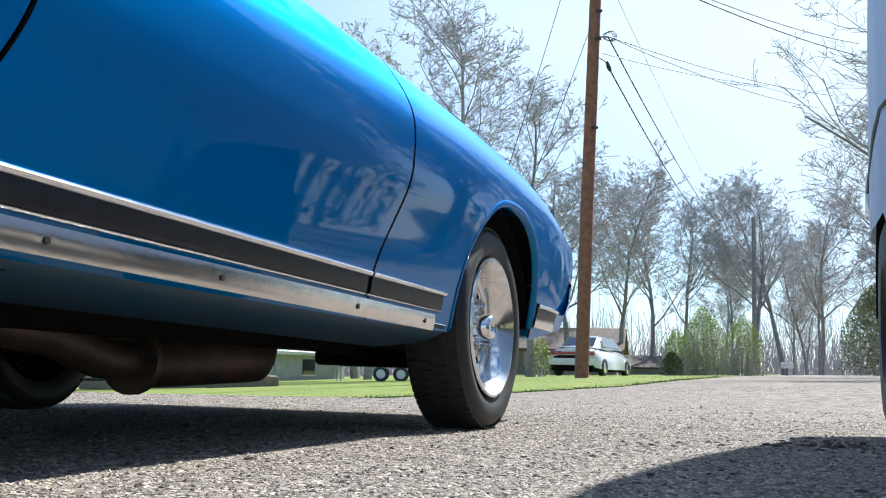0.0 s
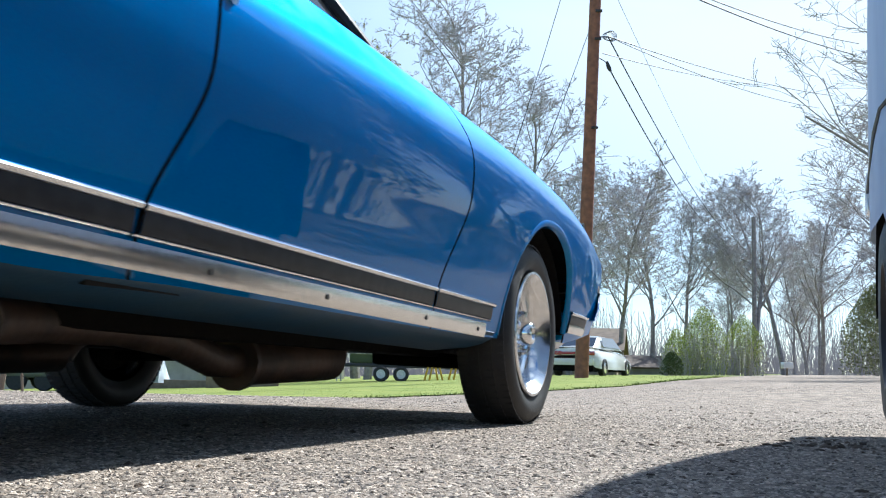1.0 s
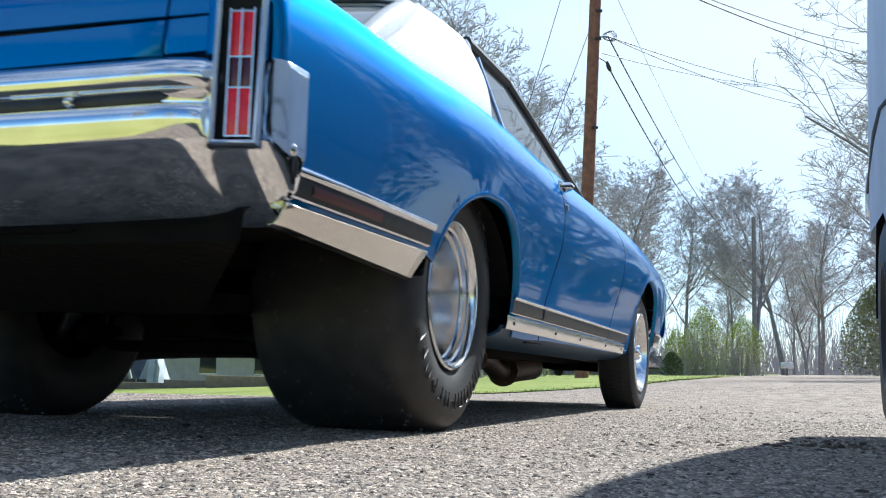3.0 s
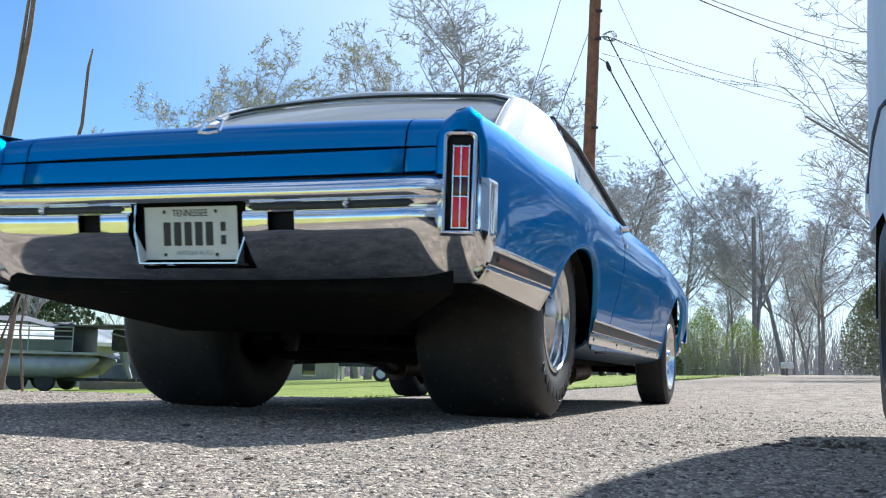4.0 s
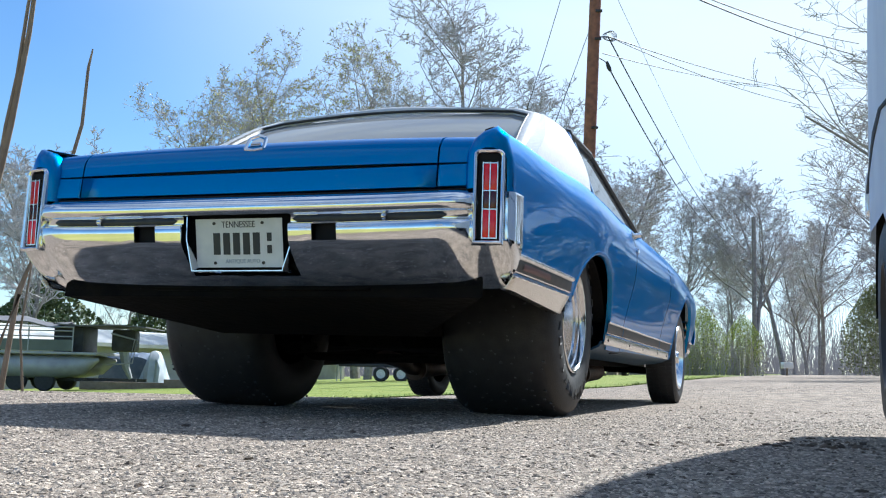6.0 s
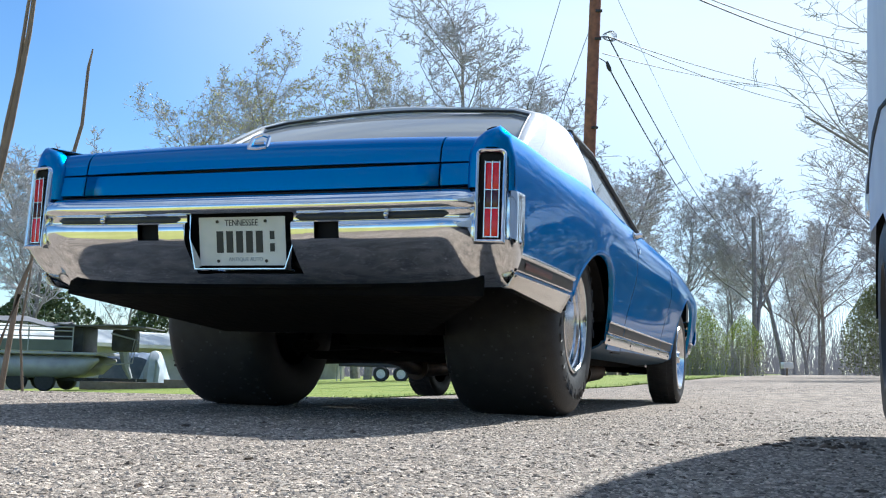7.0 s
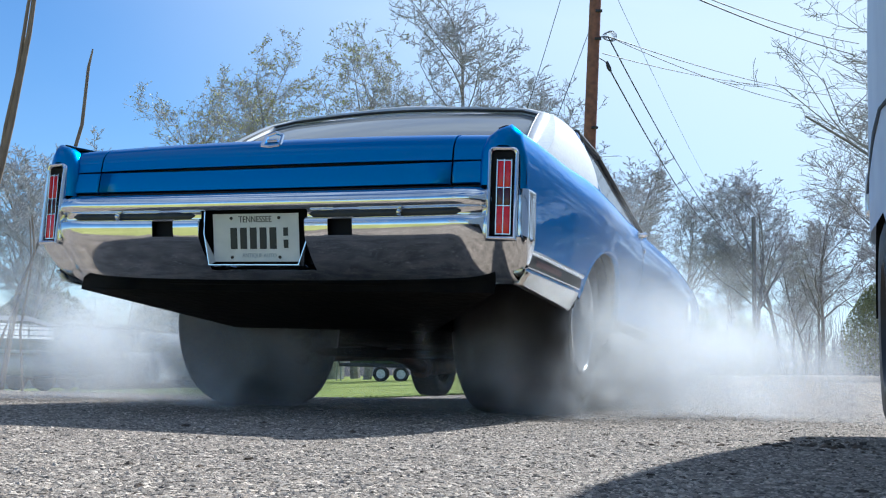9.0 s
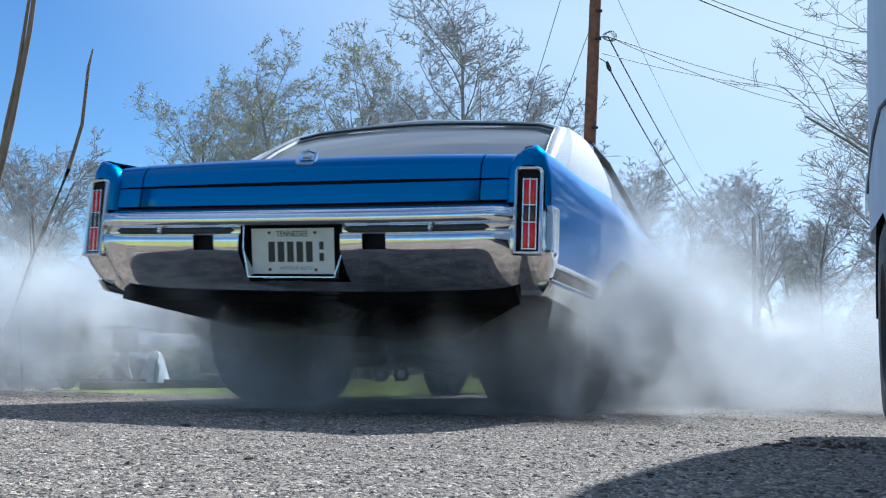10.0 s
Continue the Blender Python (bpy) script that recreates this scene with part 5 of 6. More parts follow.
def build_van():
    """The tall silver vehicle standing close by, its flank in line with the eye."""
    car = new("parked_van")
    tagged(car, "tall silver-blue van parked beside the road, seen from close by", "van")
    rows = [(0.0, 0.62, 0.72, 0.86, 0.02), (-0.06, 0.76, 0.68, 0.96, 0.02), (-0.14, 0.86, 0.66, 1.20, 0.02), (-0.25, 0.905, 0.66, 1.52, 0.03), (-0.38, 0.92, 0.66, 1.78, 0.03), (-0.56, 0.925, 0.66, 2.04, 0.03),
            (-0.85, 0.925, 0.64, 2.18, 0.03), (-1.28, 0.92, 0.62, 2.20, 0.03), (-1.46, 0.885, 0.42, 2.22, 0.03), (-2.6, 0.88, 0.40, 2.24, 0.03), (-4.0, 0.87, 0.42, 2.20, 0.03), (-4.2, 0.82, 0.46, 2.1, 0.03)]
    car_shell("body", rows, SILVER, car, n=18, sq=0.22)
    for s in (-1, 1):
        for y in (-1.0, -3.4):
            w = spun("tyre", [(-0.11, 0.19), (-0.115, 0.26), (-0.095, 0.322), (-0.05, 0.334), (0.05, 0.334), (0.095, 0.322), (0.115, 0.26), (0.11, 0.19)], RUBBER, car, n=36)
            w.location = (s * (0.80 if y > -2 else 0.76), y, 0.334)
            spun("rim", [(0.112 * s, 0.195), (0.112 * s, 0.18), (0.07 * s, 0.16), (0.07 * s, 0.0)], DARKM, w, n=28)
            box("mud_flap", (*sorted((s * 0.70, s * (0.915 if y > -2 else 0.87))), y - 0.42, y - 0.405, 0.16, 0.60), BLACKTRIM, car)
            P = [[(s * x, y + 0.40 * math.cos(t), 0.334 + 0.40 * math.sin(t)) for x in (0.60, 0.915 if y > -2 else 0.87)] for t in np.linspace(0.1, math.pi - 0.1, 15)]
            grid_mesh("wheel_well", P, UNDER, car, thick=0.01)
        for y, z0, z1 in ((-1.60, 0.50, 1.95), (-2.75, 0.45, 1.98)):
            tube("door_seam", [(s * 0.883, y, z0), (s * 0.882, y, 1.2), (s * 0.865, y - 0.02, z1)], 0.004, GAP, car, n=5)
        tube("belt_seam", [(s * 0.922, -0.30, 0.84), (s * 0.926, -1.0, 0.90), (s * 0.921, -1.28, 0.905), (s * 0.886, -1.5, 0.91), (s * 0.872, -3.9, 0.92)], 0.006, BLACKTRIM, car, n=5)
        box("marker_lamp", (*sorted((s * 0.86, s * 0.925)), -0.25, -0.10, 0.78, 0.93), WHITEPAINT, car, bevel=0.02)
    box("underside", (-0.82, 0.82, -4.0, -1.3, 0.30, 0.56), UNDER, car)
    box("engine_tray", (-0.55, 0.55, -1.3, -0.15, 0.40, 0.70), UNDER, car, bevel=0.03)
    car.matrix_basis = Matrix.Translation((1.607, 3.995, 0)) @ pose(0, 0, 0, 0, 0, -20) @ Matrix.Translation((0.925, 0, 0))


def build_low_house():
    house = new("house")
    tagged(house, "long low house with pale metal roof and grey siding", "house")
    L, D = 26.0, 5.0
    box("wall", (0, L, 0, D, 0, 2.1), SIDING, house)
    P = [[(x, y, z) for y, z in ((-0.4, 2.02), (D / 2, 2.75), (D + 0.4, 2.02))] for x in np.linspace(-0.3, L + 0.3, 30)]
    grid_mesh("roof", P, ROOFM, house, thick=0.06, smooth=False)
    box("fascia", (-0.3, L + 0.3, -0.44, -0.40, 1.95, 2.10), ROOFM, house)
    for k in range(6):
        w = box("window", (2 + k * 4.0, 3.1 + k * 4.0, -0.03, 0.02, 0.95, 1.75), DARKGLASS, house)
        box("frame", (1.92 + k * 4.0, 3.18 + k * 4.0, -0.045, -0.031, 0.88, 0.94), WHITEPAINT, w)
    house.matrix_basis = Matrix.Translation((-17.5, 36, gz(-15, 40) - 0.25)) @ pose(0, 0, 0, 0, 0, 62)
    shed = new("house")
    tagged(shed, "small tan house with brown shingle roof behind the sedan", "house")
    box("wall", (0, 7, 0, 6, 0, 1.9), TANWALL, shed)
    P = [[(x, y, z) for y, z in ((-0.5, 1.75), (3, 3.0), (6.5, 1.75))] for x in (-0.4, 3.5, 7.4)]
    grid_mesh("roof", P, BROWNROOF, shed, thick=0.12, smooth=False)
    w = box("window", (2.2, 3.4, -0.03, 0.02, 0.8, 1.6), DARKGLASS, shed)
    shed.matrix_basis = Matrix.Translation((2.2, 56, gz(3, 56) - 0.3)) @ pose(0, 0, 0, 0, 0, -12)
    low = new("house")
    tagged(low, "low dark-roofed building in the distance", "house")
    box("wall", (0, 5.5, 0, 5, 0, 0.7), SIDING, low)
    P = [[(x, y, z) for y, z in ((-0.4, 0.6), (2.5, 1.35), (5.4, 0.6))] for x in (-0.3, 2.7, 5.8)]
    grid_mesh("roof", P, BROWNROOF, low, thick=0.1, smooth=False)
    low.matrix_basis = Matrix.Translation((10.9, 64, gz(11, 64) - 0.1))


def build_pontoon():
    boat = new("pontoon_boat")
    tagged(boat, "green-panelled pontoon boat with grey canvas cover on a trailer", "boat")
    for y in (-0.9, 0.9):
        tube("float", [(-6.5, y, 0.62), (-1.0, y, 0.62), (-0.4, y, 0.68), (0.0, y, 0.82)], [0.30, 0.30, 0.26, 0.04], PONTOON, boat, n=14)
    box("deck", (-6.4, 0.0, -1.2, 1.2, 0.93, 1.0), PONTOON, boat, bevel=0.02)
    box("fence_panel", (-6.2, -0.6, -1.19, -1.16, 1.02, 1.30), PANEL, boat)
    for z in (1.38, 1.52, 1.62):
        tube("rail", [(-6.2, -1.18, z), (-0.6, -1.18, z)], 0.018, PONTOON, boat, n=6)
    for x in (-6.2, -5.0, -3.8, -2.8, -1.7, -0.6):
        tube("stanchion", [(x, -1.18, 1.0), (x, -1.18, 1.64)], 0.018, PONTOON, boat, n=6)
    P = [[(x, y, 1.72 + 0.25 * math.exp(-((x + 3.2) / 1.6) ** 2) - 0.1 * abs(y) + 0.04 * math.sin(5 * x + 2 * y)) for y in (-1.22, -0.6, 0, 0.6, 1.22)] for x in np.linspace(-6.3, -1.0, 24)]
    grid_mesh("canvas_cover", P, CANVAS, boat, thick=0.02)
    P = [[(x, y, 1.70 + 0.02 * math.sin(4 * x)) for y in (-1.2, 0, 1.2)] for x in np.linspace(-1.1, 1.2, 8)]
    grid_mesh("bimini", P, CANVAS, boat, thick=0.03)
    box("helm_console", (-1.2, -0.45, -0.8, 0.6, 1.0, 1.65), DARKM, boat, bevel=0.04)
    box("outboard_cowl", (0.12, 0.75, -0.28, 0.28, 1.05, 1.62), DARKM, boat, bevel=0.09)
    tube("outboard_leg", [(0.40, 0, 1.1), (0.48, 0, 0.65), (0.62, 0, 0.35)], [0.14, 0.10, 0.05], PONTOON, boat)
    tube("ladder", [(0.25, -0.8, 1.5), (0.85, -0.8, 1.35), (0.75, -0.8, 0.75), (0.2, -0.8, 0.7)], 0.022, PONTOON, boat, n=6)
    tube("ladder", [(0.25, -0.5, 1.5), (0.85, -0.5, 1.35), (0.75, -0.5, 0.75), (0.2, -0.5, 0.7)], 0.022, PONTOON, boat, n=6)
    boat.matrix_basis = Matrix.Translation((-8.75, 28, gz(-9.5, 28))) @ pose(0, 0, 0, 0, 0, 3)
    tr = new("boat_trailer")
    tagged(tr, "low dark boat trailer on small wheels", "trailer")
    for y in (-0.6, 0.6):
        box("rail", (-6.5, 0.9, y - 0.05, y + 0.05, 0.26, 0.34), DARKM, tr)
    for x in (-6, -4, -2, -0.4):
        box("bunk", (x - 0.06, x + 0.06, -1.0, 1.0, 0.30, 0.345), DARKM, tr)
    for x in (-2.0, -1.3):
        for y in (-0.95, 0.95):
            w = spun("wheel", [(-0.09, 0.0), (-0.09, 0.12), (-0.09, 0.23), (-0.06, 0.26), (0.06, 0.26), (0.09, 0.23), (0.09, 0.12), (0.09, 0.0)], RUBBER, tr, n=20)
            w.matrix_local = Matrix.Translation((x, y, 0.26)) @ pose(0, 0, 0, 0, 0, 90)
    tr.matrix_basis = Matrix.Translation((-8.75, 28, gz(-9.5, 28))) @ pose(0, 0, 0, 0, 0, 3)
    # tarped mound
    P = []
    rnd = random.Random(5)
    for i in range(15):
        row = []
        for j in range(11):
            u, v = i / 14 * 2 - 1, j / 10 * 2 - 1
            e = max(0, 1 - abs(u) ** 5) * max(0, 1 - abs(v) ** 5)
            row.append((u * 0.85, v * 0.8, 1.0 * e ** 0.4 + (0.05 * rnd.uniform(-1, 1) if e > 0 else 0)))
        P.append(row)
    t = grid_mesh("tarped_load", P, TARP, None, angle=30)
    tagged(t, "blue-grey tarpaulin draped over a low load", "tarp cover")
    t.matrix_basis = Matrix.Translation((-8.75, 30.5, gz(-8.75, 30.5)))
    P = [[(u * 0.38, v * 0.5 + 0.05 * math.sin(9 * u), 1.05 * (1 - abs(u) ** 2.2) * max(0.0, 1 - abs(v) ** 4)) for v in np.linspace(-1, 1, 7)] for u in np.linspace(-1, 1, 11)]
    t = grid_mesh("tarped_drum", P, TARPW, None, angle=30)
    tagged(t, "pale crumpled tarpaulin heap", "tarp cover")
    t.matrix_basis = Matrix.Translation((-7.95, 29.7, gz(-7.95, 29.7)))


def build_yard():
    def timber(x, y, L, turn, h2=0.2):
        o = box("timber", (-L / 2, L / 2, -0.1, 0.1, 0, h2), TIMBER, None, bevel=0.015)
        tagged(o, "weathered square timber lying on the grass", "timber", group="garden timbers")
        stand(o, x, y, turn, -0.01)
    timber(-7.6, 26.5, 2.6, 4)
    timber(-5.6, 25.5, 2.0, -5)
    timber(-4.4, 23.8, 1.6, 8, 0.28)
    timber(-3.95, 24.6, 1.2, 92, 0.28)
    # equipment trailer
    tr = new("utility_trailer")
    tagged(tr, "dark flat trailer with two white-rimmed wheels", "trailer")
    box("bed", (-1.5, 1.6, -0.9, 0.9, 0.42, 0.52), DARKM, tr, bevel=0.01)
    for x in (-1.5, -0.5, 0.5, 1.55):
        box("stake", (x - 0.03, x + 0.03, -0.9, -0.84, 0.52, 0.95), DARKM, tr)
    box("side_board", (-1.5, 1.6, -0.9, -0.86, 0.80, 0.95), DARKM, tr)
    box("load", (-1.2, 0.4, -0.7, 0.7, 0.525, 0.80), EVERG, tr, bevel=0.05)
    box("tongue", (1.6, 2.6, -0.04, 0.04, 0.40, 0.48), DARKM, tr)
    for x in (-0.28, 0.30):
        for y in (-0.95, 0.95):
            w = spun("tyre", [(-0.08, 0.13), (-0.09, 0.19), (-0.06, 0.225), (0.06, 0.225), (0.09, 0.19), (0.08, 0.13)], RUBBER, tr, n=24)
            w.matrix_local = Matrix.Translation((x, y, 0.225)) @ pose(0, 0, 0, 0, 0, -90 if y < 0 else 90)
            spun("rim", [(0.07, 0.14), (0.075, 0.12), (0.06, 0.05), (0.07, 0.04), (0.07, 0.0)], WHITEPAINT, w, n=20)
    stand(tr, -1.45, 31.5, 2)
    # yellow stands
    for x, y in ((-0.12, 29.0), (0.55, 29.6)):
        st = new("saw_horse")
        tagged(st, "yellow folding trestle standing on the lawn", "trestle", group="trestles")
        for sx in (-1, 1):
            tube("leg", [(sx * 0.05, 0, 0.62), (sx * 0.2, -0.05, 0)], 0.028, YELLOW, st, n=6)
            tube("leg", [(sx * 0.05, 0.3, 0.62), (sx * 0.2, 0.35, 0)], 0.028, YELLOW, st, n=6)
        box("top_bar", (-0.07, 0.07, -0.1, 0.4, 0.60, 0.66), YELLOW, st)
        stand(st, x, y, 20)
    # open shelter further back
    sh = new("garden_shelter")
    tagged(sh, "small pale canopy shelter on the lawn", "shelter")
    P = [[(x, y, 1.35 + 0.45 * (1 - abs(x) / 1.3)) for y in (-1, 0, 1)] for x in np.linspace(-1.3, 1.3, 9)]
    grid_mesh("canopy", P, TARPW, sh, thick=0.03)
    for x in (-1.2, 1.2):
        for y in (-0.95, 0.95):
            tube("post", [(x, y, 0), (x, y, 1.38)], 0.03, PONTOON, sh, n=6)
    stand(sh, -5.0, 40, 10)
    # roadside letter box
    lb = new("mailbox")
    tagged(lb, "small white roadside box on a post", "mailbox")
    tube("post", [(0, 0, 0), (0, 0, 0.45)], 0.05, TIMBER, lb, n=6)
    box("box", (-0.28, 0.28, -0.3, 0.3, 0.40, 0.75), WHITEPAINT, lb, bevel=0.04)
    stand(lb, 19.6, 60)


def build_saplings():
    def sapling(pts, r, label):
        o = new("sapling")
        tagged(o, label, "sapling", group="bare saplings")
        tube("stem", pts, r, TIMBER, o, n=7)
        return o
    lab = "thin bare brown sapling stem at the road's edge"
    sapling([(-3.140, 7.0, -0.05), (-3.120, 7.0, 0.5), (-3.080, 7.0, 0.95), (-2.990, 7.0, 1.45), (-2.940, 7.0, 1.75), (-2.860, 7.0, 2.4), (-2.820, 7.0, 3.0)], [0.035, 0.032, 0.03, 0.026, 0.022, 0.018, 0.012], lab)
    sapling([(-3.020, 7.02, 1.30), (-2.970, 7.0, 1.75), (-2.920, 7.0, 2.1), (-2.880, 7.0, 2.6), (-2.840, 7.02, 3.0)], [0.018, 0.016, 0.014, 0.012, 0.008], lab)
    sapling([(-3.290, 8.0, -0.05), (-3.210, 8.0, 0.7), (-3.040, 8.0, 1.2), (-2.890, 8.0, 1.65), (-2.810, 8.0, 2.0), (-2.790, 8.0, 2.45), (-2.765, 8.0, 2.60)], [0.022, 0.02, 0.018, 0.015, 0.014, 0.012, 0.006], lab)
    sapling([(-2.62, 6.0, -0.03), (-2.50, 6.0, 0.25), (-2.40, 6.0, 0.55), (-2.33, 6.0, 0.8), (-2.36, 6.0, 1.0)], [0.012, 0.011, 0.010, 0.008, 0.005], lab)
    sapling([(-2.42, 6.2, -0.03), (-2.46, 6.2, 0.35), (-2.42, 6.2, 0.75), (-2.45, 6.2, 1.0)], [0.008, 0.007, 0.006, 0.004], lab)


# ---- smoke ----
def smoke_material(name, alpha):
    m = bpy.data.materials.new(name)
    m.use_nodes = True
    n, l = m.node_tree.nodes, m.node_tree.links
    n.remove(n["Principled BSDF"])
    d, tl, t, x, a = n.new("ShaderNodeBsdfDiffuse"), n.new("ShaderNodeBsdfTranslucent"), n.new("ShaderNodeBsdfTransparent"), n.new("ShaderNodeMixShader"), n.new("ShaderNodeMixShader")
    d.inputs["Color"].default_value = tl.inputs["Color"].default_value = (0.90, 0.91, 0.92, 1)
    a.inputs[0].default_value = 0.55
    l.new(d.outputs[0], a.inputs[1])
    l.new(tl.outputs[0], a.inputs[2])
    uv = n.new("ShaderNodeUVMap")
    g = n.new("ShaderNodeTexGradient")
    g.gradient_type = "QUADRATIC_SPHERE"
    l.new(uv.outputs[0], g.inputs[0])
    k = n.new("ShaderNodeMath")
    k.operation = "MULTIPLY"
    k.inputs[1].default_value = alpha
    l.new(g.outputs["Fac"], k.inputs[0])
    l.new(k.outputs[0], x.inputs[0])
    l.new(t.outputs[0], x.inputs[1])
    l.new(a.outputs[0], x.inputs[2])
    l.new(x.outputs[0], n["Material Output"].inputs["Surface"])
    return m


SMOKE = smoke_material("tyre_smoke", 0.185)


def puff_mesh(seed, radius, n, flat=0.7):
    """A cloud of small soft flakes, thick in the middle and thin at the rim."""
    rnd = random.Random(seed)
    v, f, uvs = [], [], []
    for _ in range(n):
        p = Vector((rnd.gauss(0, 0.42), rnd.gauss(0, 0.42), rnd.gauss(0, 0.42 * flat))) * radius
        s = radius * rnd.uniform(0.30, 0.72)
        q = Euler((rnd.uniform(0, 6.28), rnd.uniform(0, 6.28), rnd.uniform(0, 6.28))).to_matrix()
        k = len(v)
        for a, b in ((-1, -1), (1, -1), (1, 1), (-1, 1)):
            v.append(p + q @ Vector((a * s, b * s, 0)))
            uvs.append((a, b))
        f.append((k, k + 1, k + 2, k + 3))
    me = bpy.data.meshes.new("smoke_puff")
    me.from_pydata(v, [], f)
    lay = me.uv_layers.new(name="flake")
    lay.data.foreach_set("uv", [c for loop in me.loops for c in uvs[loop.vertex_index]])
    me.materials.append(SMOKE)
    return me


puffs = []


def build_smoke():
    rnd = random.Random(17)
    meshes = [puff_mesh(s, r, n, fl) for s, r, n, fl in ((1, 0.28, 30, 1.0), (2, 0.42, 34, 0.8), (3, 0.62, 38, 0.65), (4, 0.85, 42, 0.55))]
    # side, birth, size, end point at ten seconds
    rows = []
    for k in range(15):
        rows.append((1, 8.2 + 0.115 * k, (1, 2, 3, 2)[k % 4], (0.9 + 3.0 * rnd.random() * (1 - k / 22), 4.9 + 2.6 * rnd.random(), 0.18 + 0.28 * rnd.random())))
    for k in range(12):
        rows.append((1, 8.3 + 0.12 * k, (0, 1, 2)[k % 3], (0.62 + 0.32 * rnd.random(), 4.55 + 0.5 * rnd.random(), 0.30 + 0.45 * rnd.random())))
    for k in range(7):
        rows.append((1, 8.25 + 0.22 * k, (0, 1)[k % 2], (0.16 + 0.45 * rnd.random(), 4.02 + 0.12 * rnd.random(), 0.14 + 0.26 * rnd.random())))
    for k in range(9):
        rows.append((-1, 7.95 + 0.2 * k, (0, 1)[k % 2], (-0.95 + 0.45 * rnd.random(), 4.40 + 0.12 * rnd.random(), 0.16 + 0.32 * rnd.random())))
    for k in range(13):
        rows.append((-1, 8.35 + 0.115 * k, (1, 2, 3)[k % 3], (-1.5 - 2.1 * rnd.random() * (1 - k / 18), 5.4 + 1.6 * rnd.random(), 0.20 + 0.40 * rnd.random())))
    for k in range(6):
        rows.append((0, 9.1 + 0.13 * k, (1, 2)[k % 2], (-0.60 + 0.18 * k, 4.35 + 0.15 * rnd.random(), 0.14 + 0.12 * rnd.random())))
    for k in range(9):
        rows.append((1, 8.9 + 0.07 * k, (3, 2, 3)[k % 3], (1.0 + 0.36 * k + 0.3 * rnd.random(), 4.9 + 1.6 * rnd.random(), 0.16 + 0.16 * rnd.random())))
    for side, born, size, end in rows:
        o = new("smoke_puff", meshes[size])
        tagged(o, "pale grey tyre smoke drifting above the road", "smoke", group="tyre smoke")
        x0 = {1: 0.40, -1: -0.80, 0: -0.20}[side]
        puffs.append((o, (x0 + rnd.uniform(-0.1, 0.1), {1: 4.25, -1: 4.62, 0: 4.4}[side]), born, end, rnd.uniform(0, 360)))


# ---- build ----
build_ground()
build_lawn()
coupe = build_coupe()
build_van()
build_sedan()
build_pole()
build_trees()
build_bushes()
build_low_house()
build_pontoon()
build_yard()
build_saplings()
build_stones()
build_smoke()

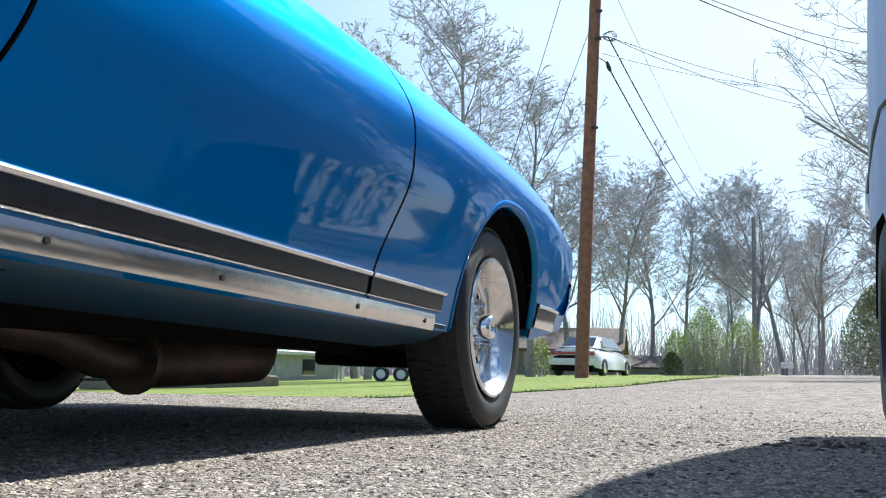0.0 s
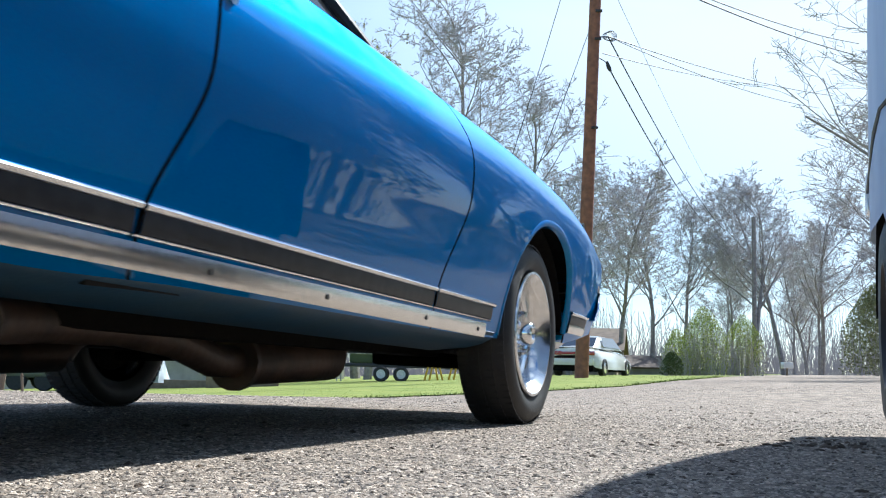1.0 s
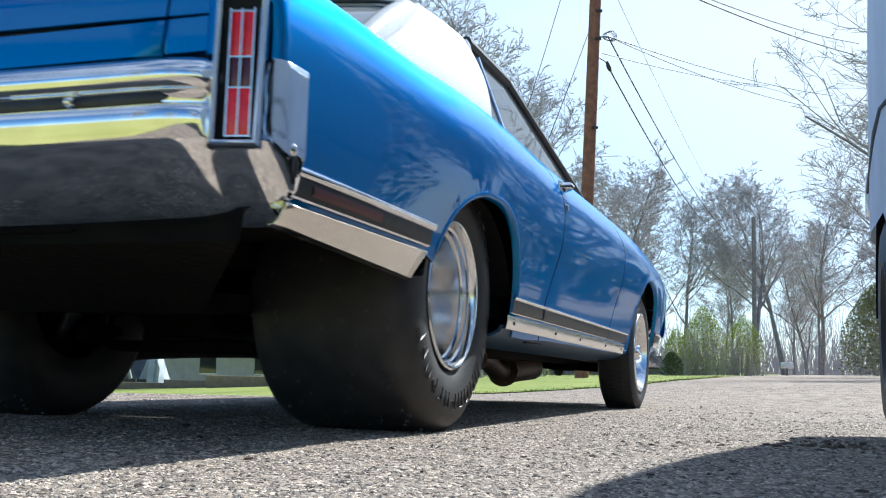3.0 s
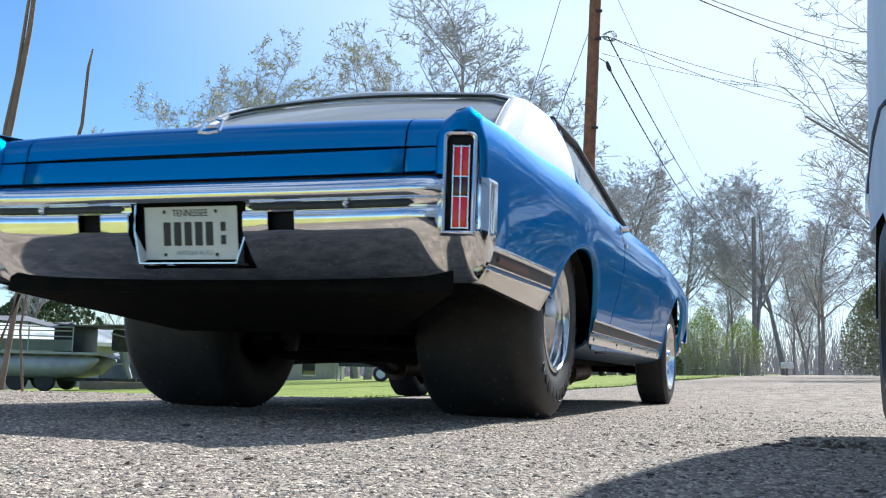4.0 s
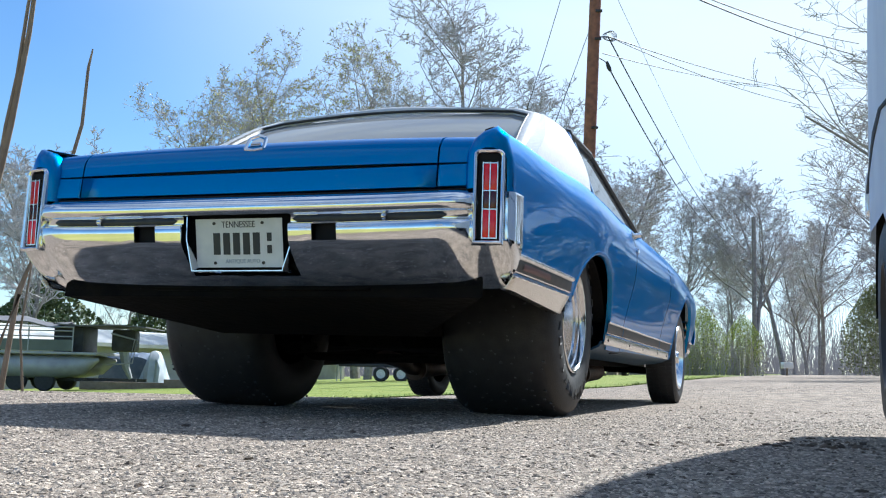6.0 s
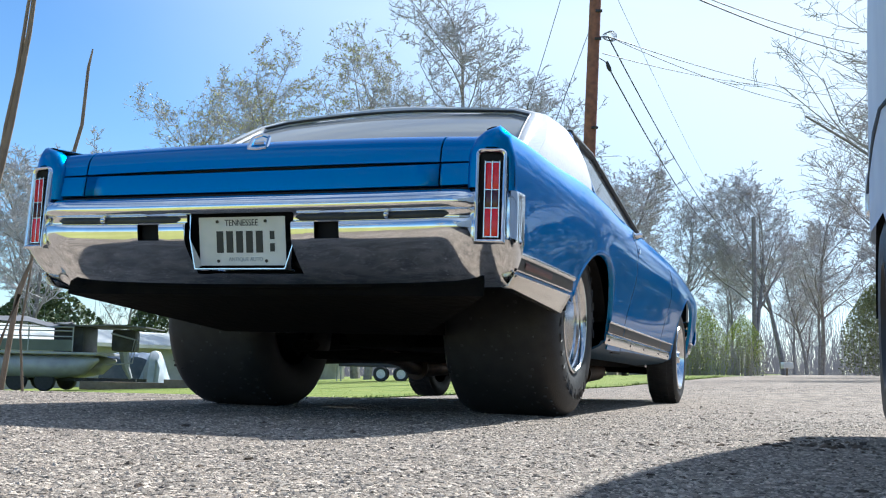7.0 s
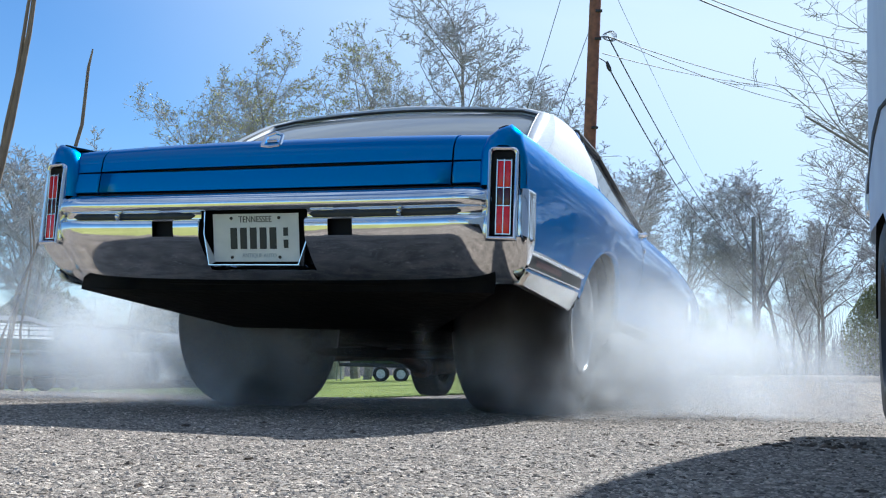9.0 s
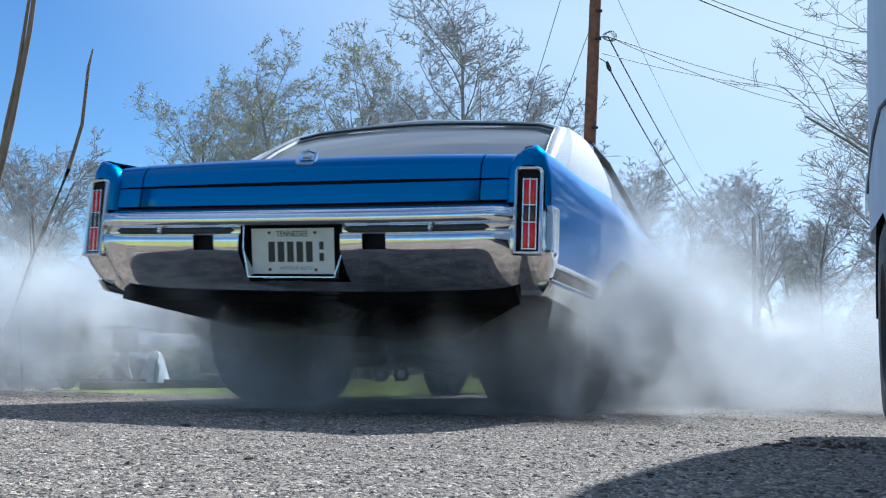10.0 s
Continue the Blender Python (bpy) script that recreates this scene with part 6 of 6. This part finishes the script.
# seconds, x, y, heading, pitch, lean (degrees), heave
DRIVE = [
    (0, -1.738, 0.782, -20.42, -0.37, -0.88, -0.0101),
    (0.5, -1.734, 0.808, -20.51, -0.34, -0.56, -0.0069),
    (1, -1.616, 1.193, -21.13, -0.35, 0.04, 0.0025),
    (1.5, -1.417, 1.674, -20.59, -0.37, 0.20, 0.0057),
    (2, -1.201, 2.303, -20.77, -0.20, 1.01, 0.0201),
    (2.5, -0.980, 2.806, -20.23, 0.04, 0.24, 0.0001),
    (3.8, -0.455, 4.147, -19.01, 0.37, 0.60, -0.0121),
    (4, -0.369, 4.365, -19.19, 0.27, 0.45, -0.0134),
    (4.5, -0.264, 4.626, -19.60, 0.32, 0.29, -0.0061),
    (5, -0.270, 4.620, -19.43, 0.25, 0.29, -0.0122),
    (5.5, -0.269, 4.621, -19.45, 0.25, 0.24, -0.0123),
    (7, -0.260, 4.645, -19.54, 0.08, 0.43, -0.0044),
    (7.1, -0.260, 4.645, -19.54, 0.08, 0.43, -0.0044),
    (7.22, -0.247, 4.664, -19.55, -0.10, 0.54, 0.0051),
    (7.38, -0.235, 4.683, -19.57, -0.27, 0.66, 0.0146),
    (7.5, -0.235, 4.683, -19.57, -0.27, 0.66, 0.0146),
    (8, -0.233, 4.684, -19.55, -0.14, 0.76, 0.0120),
    (8.5, -0.234, 4.682, -19.51, -0.10, 0.80, 0.0115),
    (9, -0.228, 4.685, -19.37, -0.07, 0.61, 0.0104),
    (9.5, -0.225, 4.680, -19.49, 0.03, 0.47, 0.0038),
    (9.7, -0.221, 4.690, -19.48, 0.04, 0.48, 0.0035),
    (9.8, -0.203, 4.730, -19.43, 0.08, 0.51, 0.0021),
    (9.9, -0.172, 4.800, -19.34, 0.15, 0.58, -0.0003),
    (10, -0.133, 4.887, -19.23, 0.24, 0.65, -0.0032),
]


def motions():
    rows = [(t, pose(x, y, dz, pi, le, hd)) for t, x, y, hd, pi, le, dz in DRIVE]
    walk(coupe, rows)
    # distance rolled up to each time
    times = [i / 30 for i in range(0, 301)]
    px, py = np.interp(times, [r[0] for r in DRIVE], [r[1] for r in DRIVE]), np.interp(times, [r[0] for r in DRIVE], [r[2] for r in DRIVE])
    roll = np.concatenate([[0], np.cumsum(np.hypot(np.diff(px), np.diff(py)))])
    spin, total = [], 0.0
    for t in times:
        rate = 2300 * sstep(7.25, 8.2, t) * (1.0 if t > 7.2 else 0)
        total += rate / 30
        spin.append(total)
    for ob, s, front in wheels:
        base = ob.location.copy()
        rows = []
        for t, d, sp in zip(times, roll, spin):
            k = [float(np.interp(t, [r[0] for r in DRIVE], [r[c] for r in DRIVE])) for c in (4, 5, 6)]
            lift = -(k[2] + base.y * math.sin(radians(k[0])) - base.x * math.sin(radians(k[1])))
            ang = -math.degrees(d / (R_FRONT if front else R_REAR)) - (0 if front else sp)
            rows.append((t, pose(base.x, base.y, base.z + lift, ang)))
        walk(ob, rows)
    for o, (x0, y0), born, end, turn in puffs:
        e = Vector(end)
        rows = [(0, pose(x0, y0, -1.6, 0, 0, turn)), (born - 0.05, pose(x0, y0, -1.6, 0, 0, turn))]
        far = 0.35 + 0.65 * (10.0 - born) / 1.6
        for k in range(1, 7):
            t = born + (10.0 - born) * k / 6
            u = 1 - (1 - k / 6) ** 1.6
            u = min(1, u)
            rows.append((t, pose(x0 + (e.x - x0) * u, y0 + (e.y - y0) * u, 0.12 + (e.z - 0.12) * u, 0, 0, turn + 25 * u)))
        walk(o, rows)


motions()
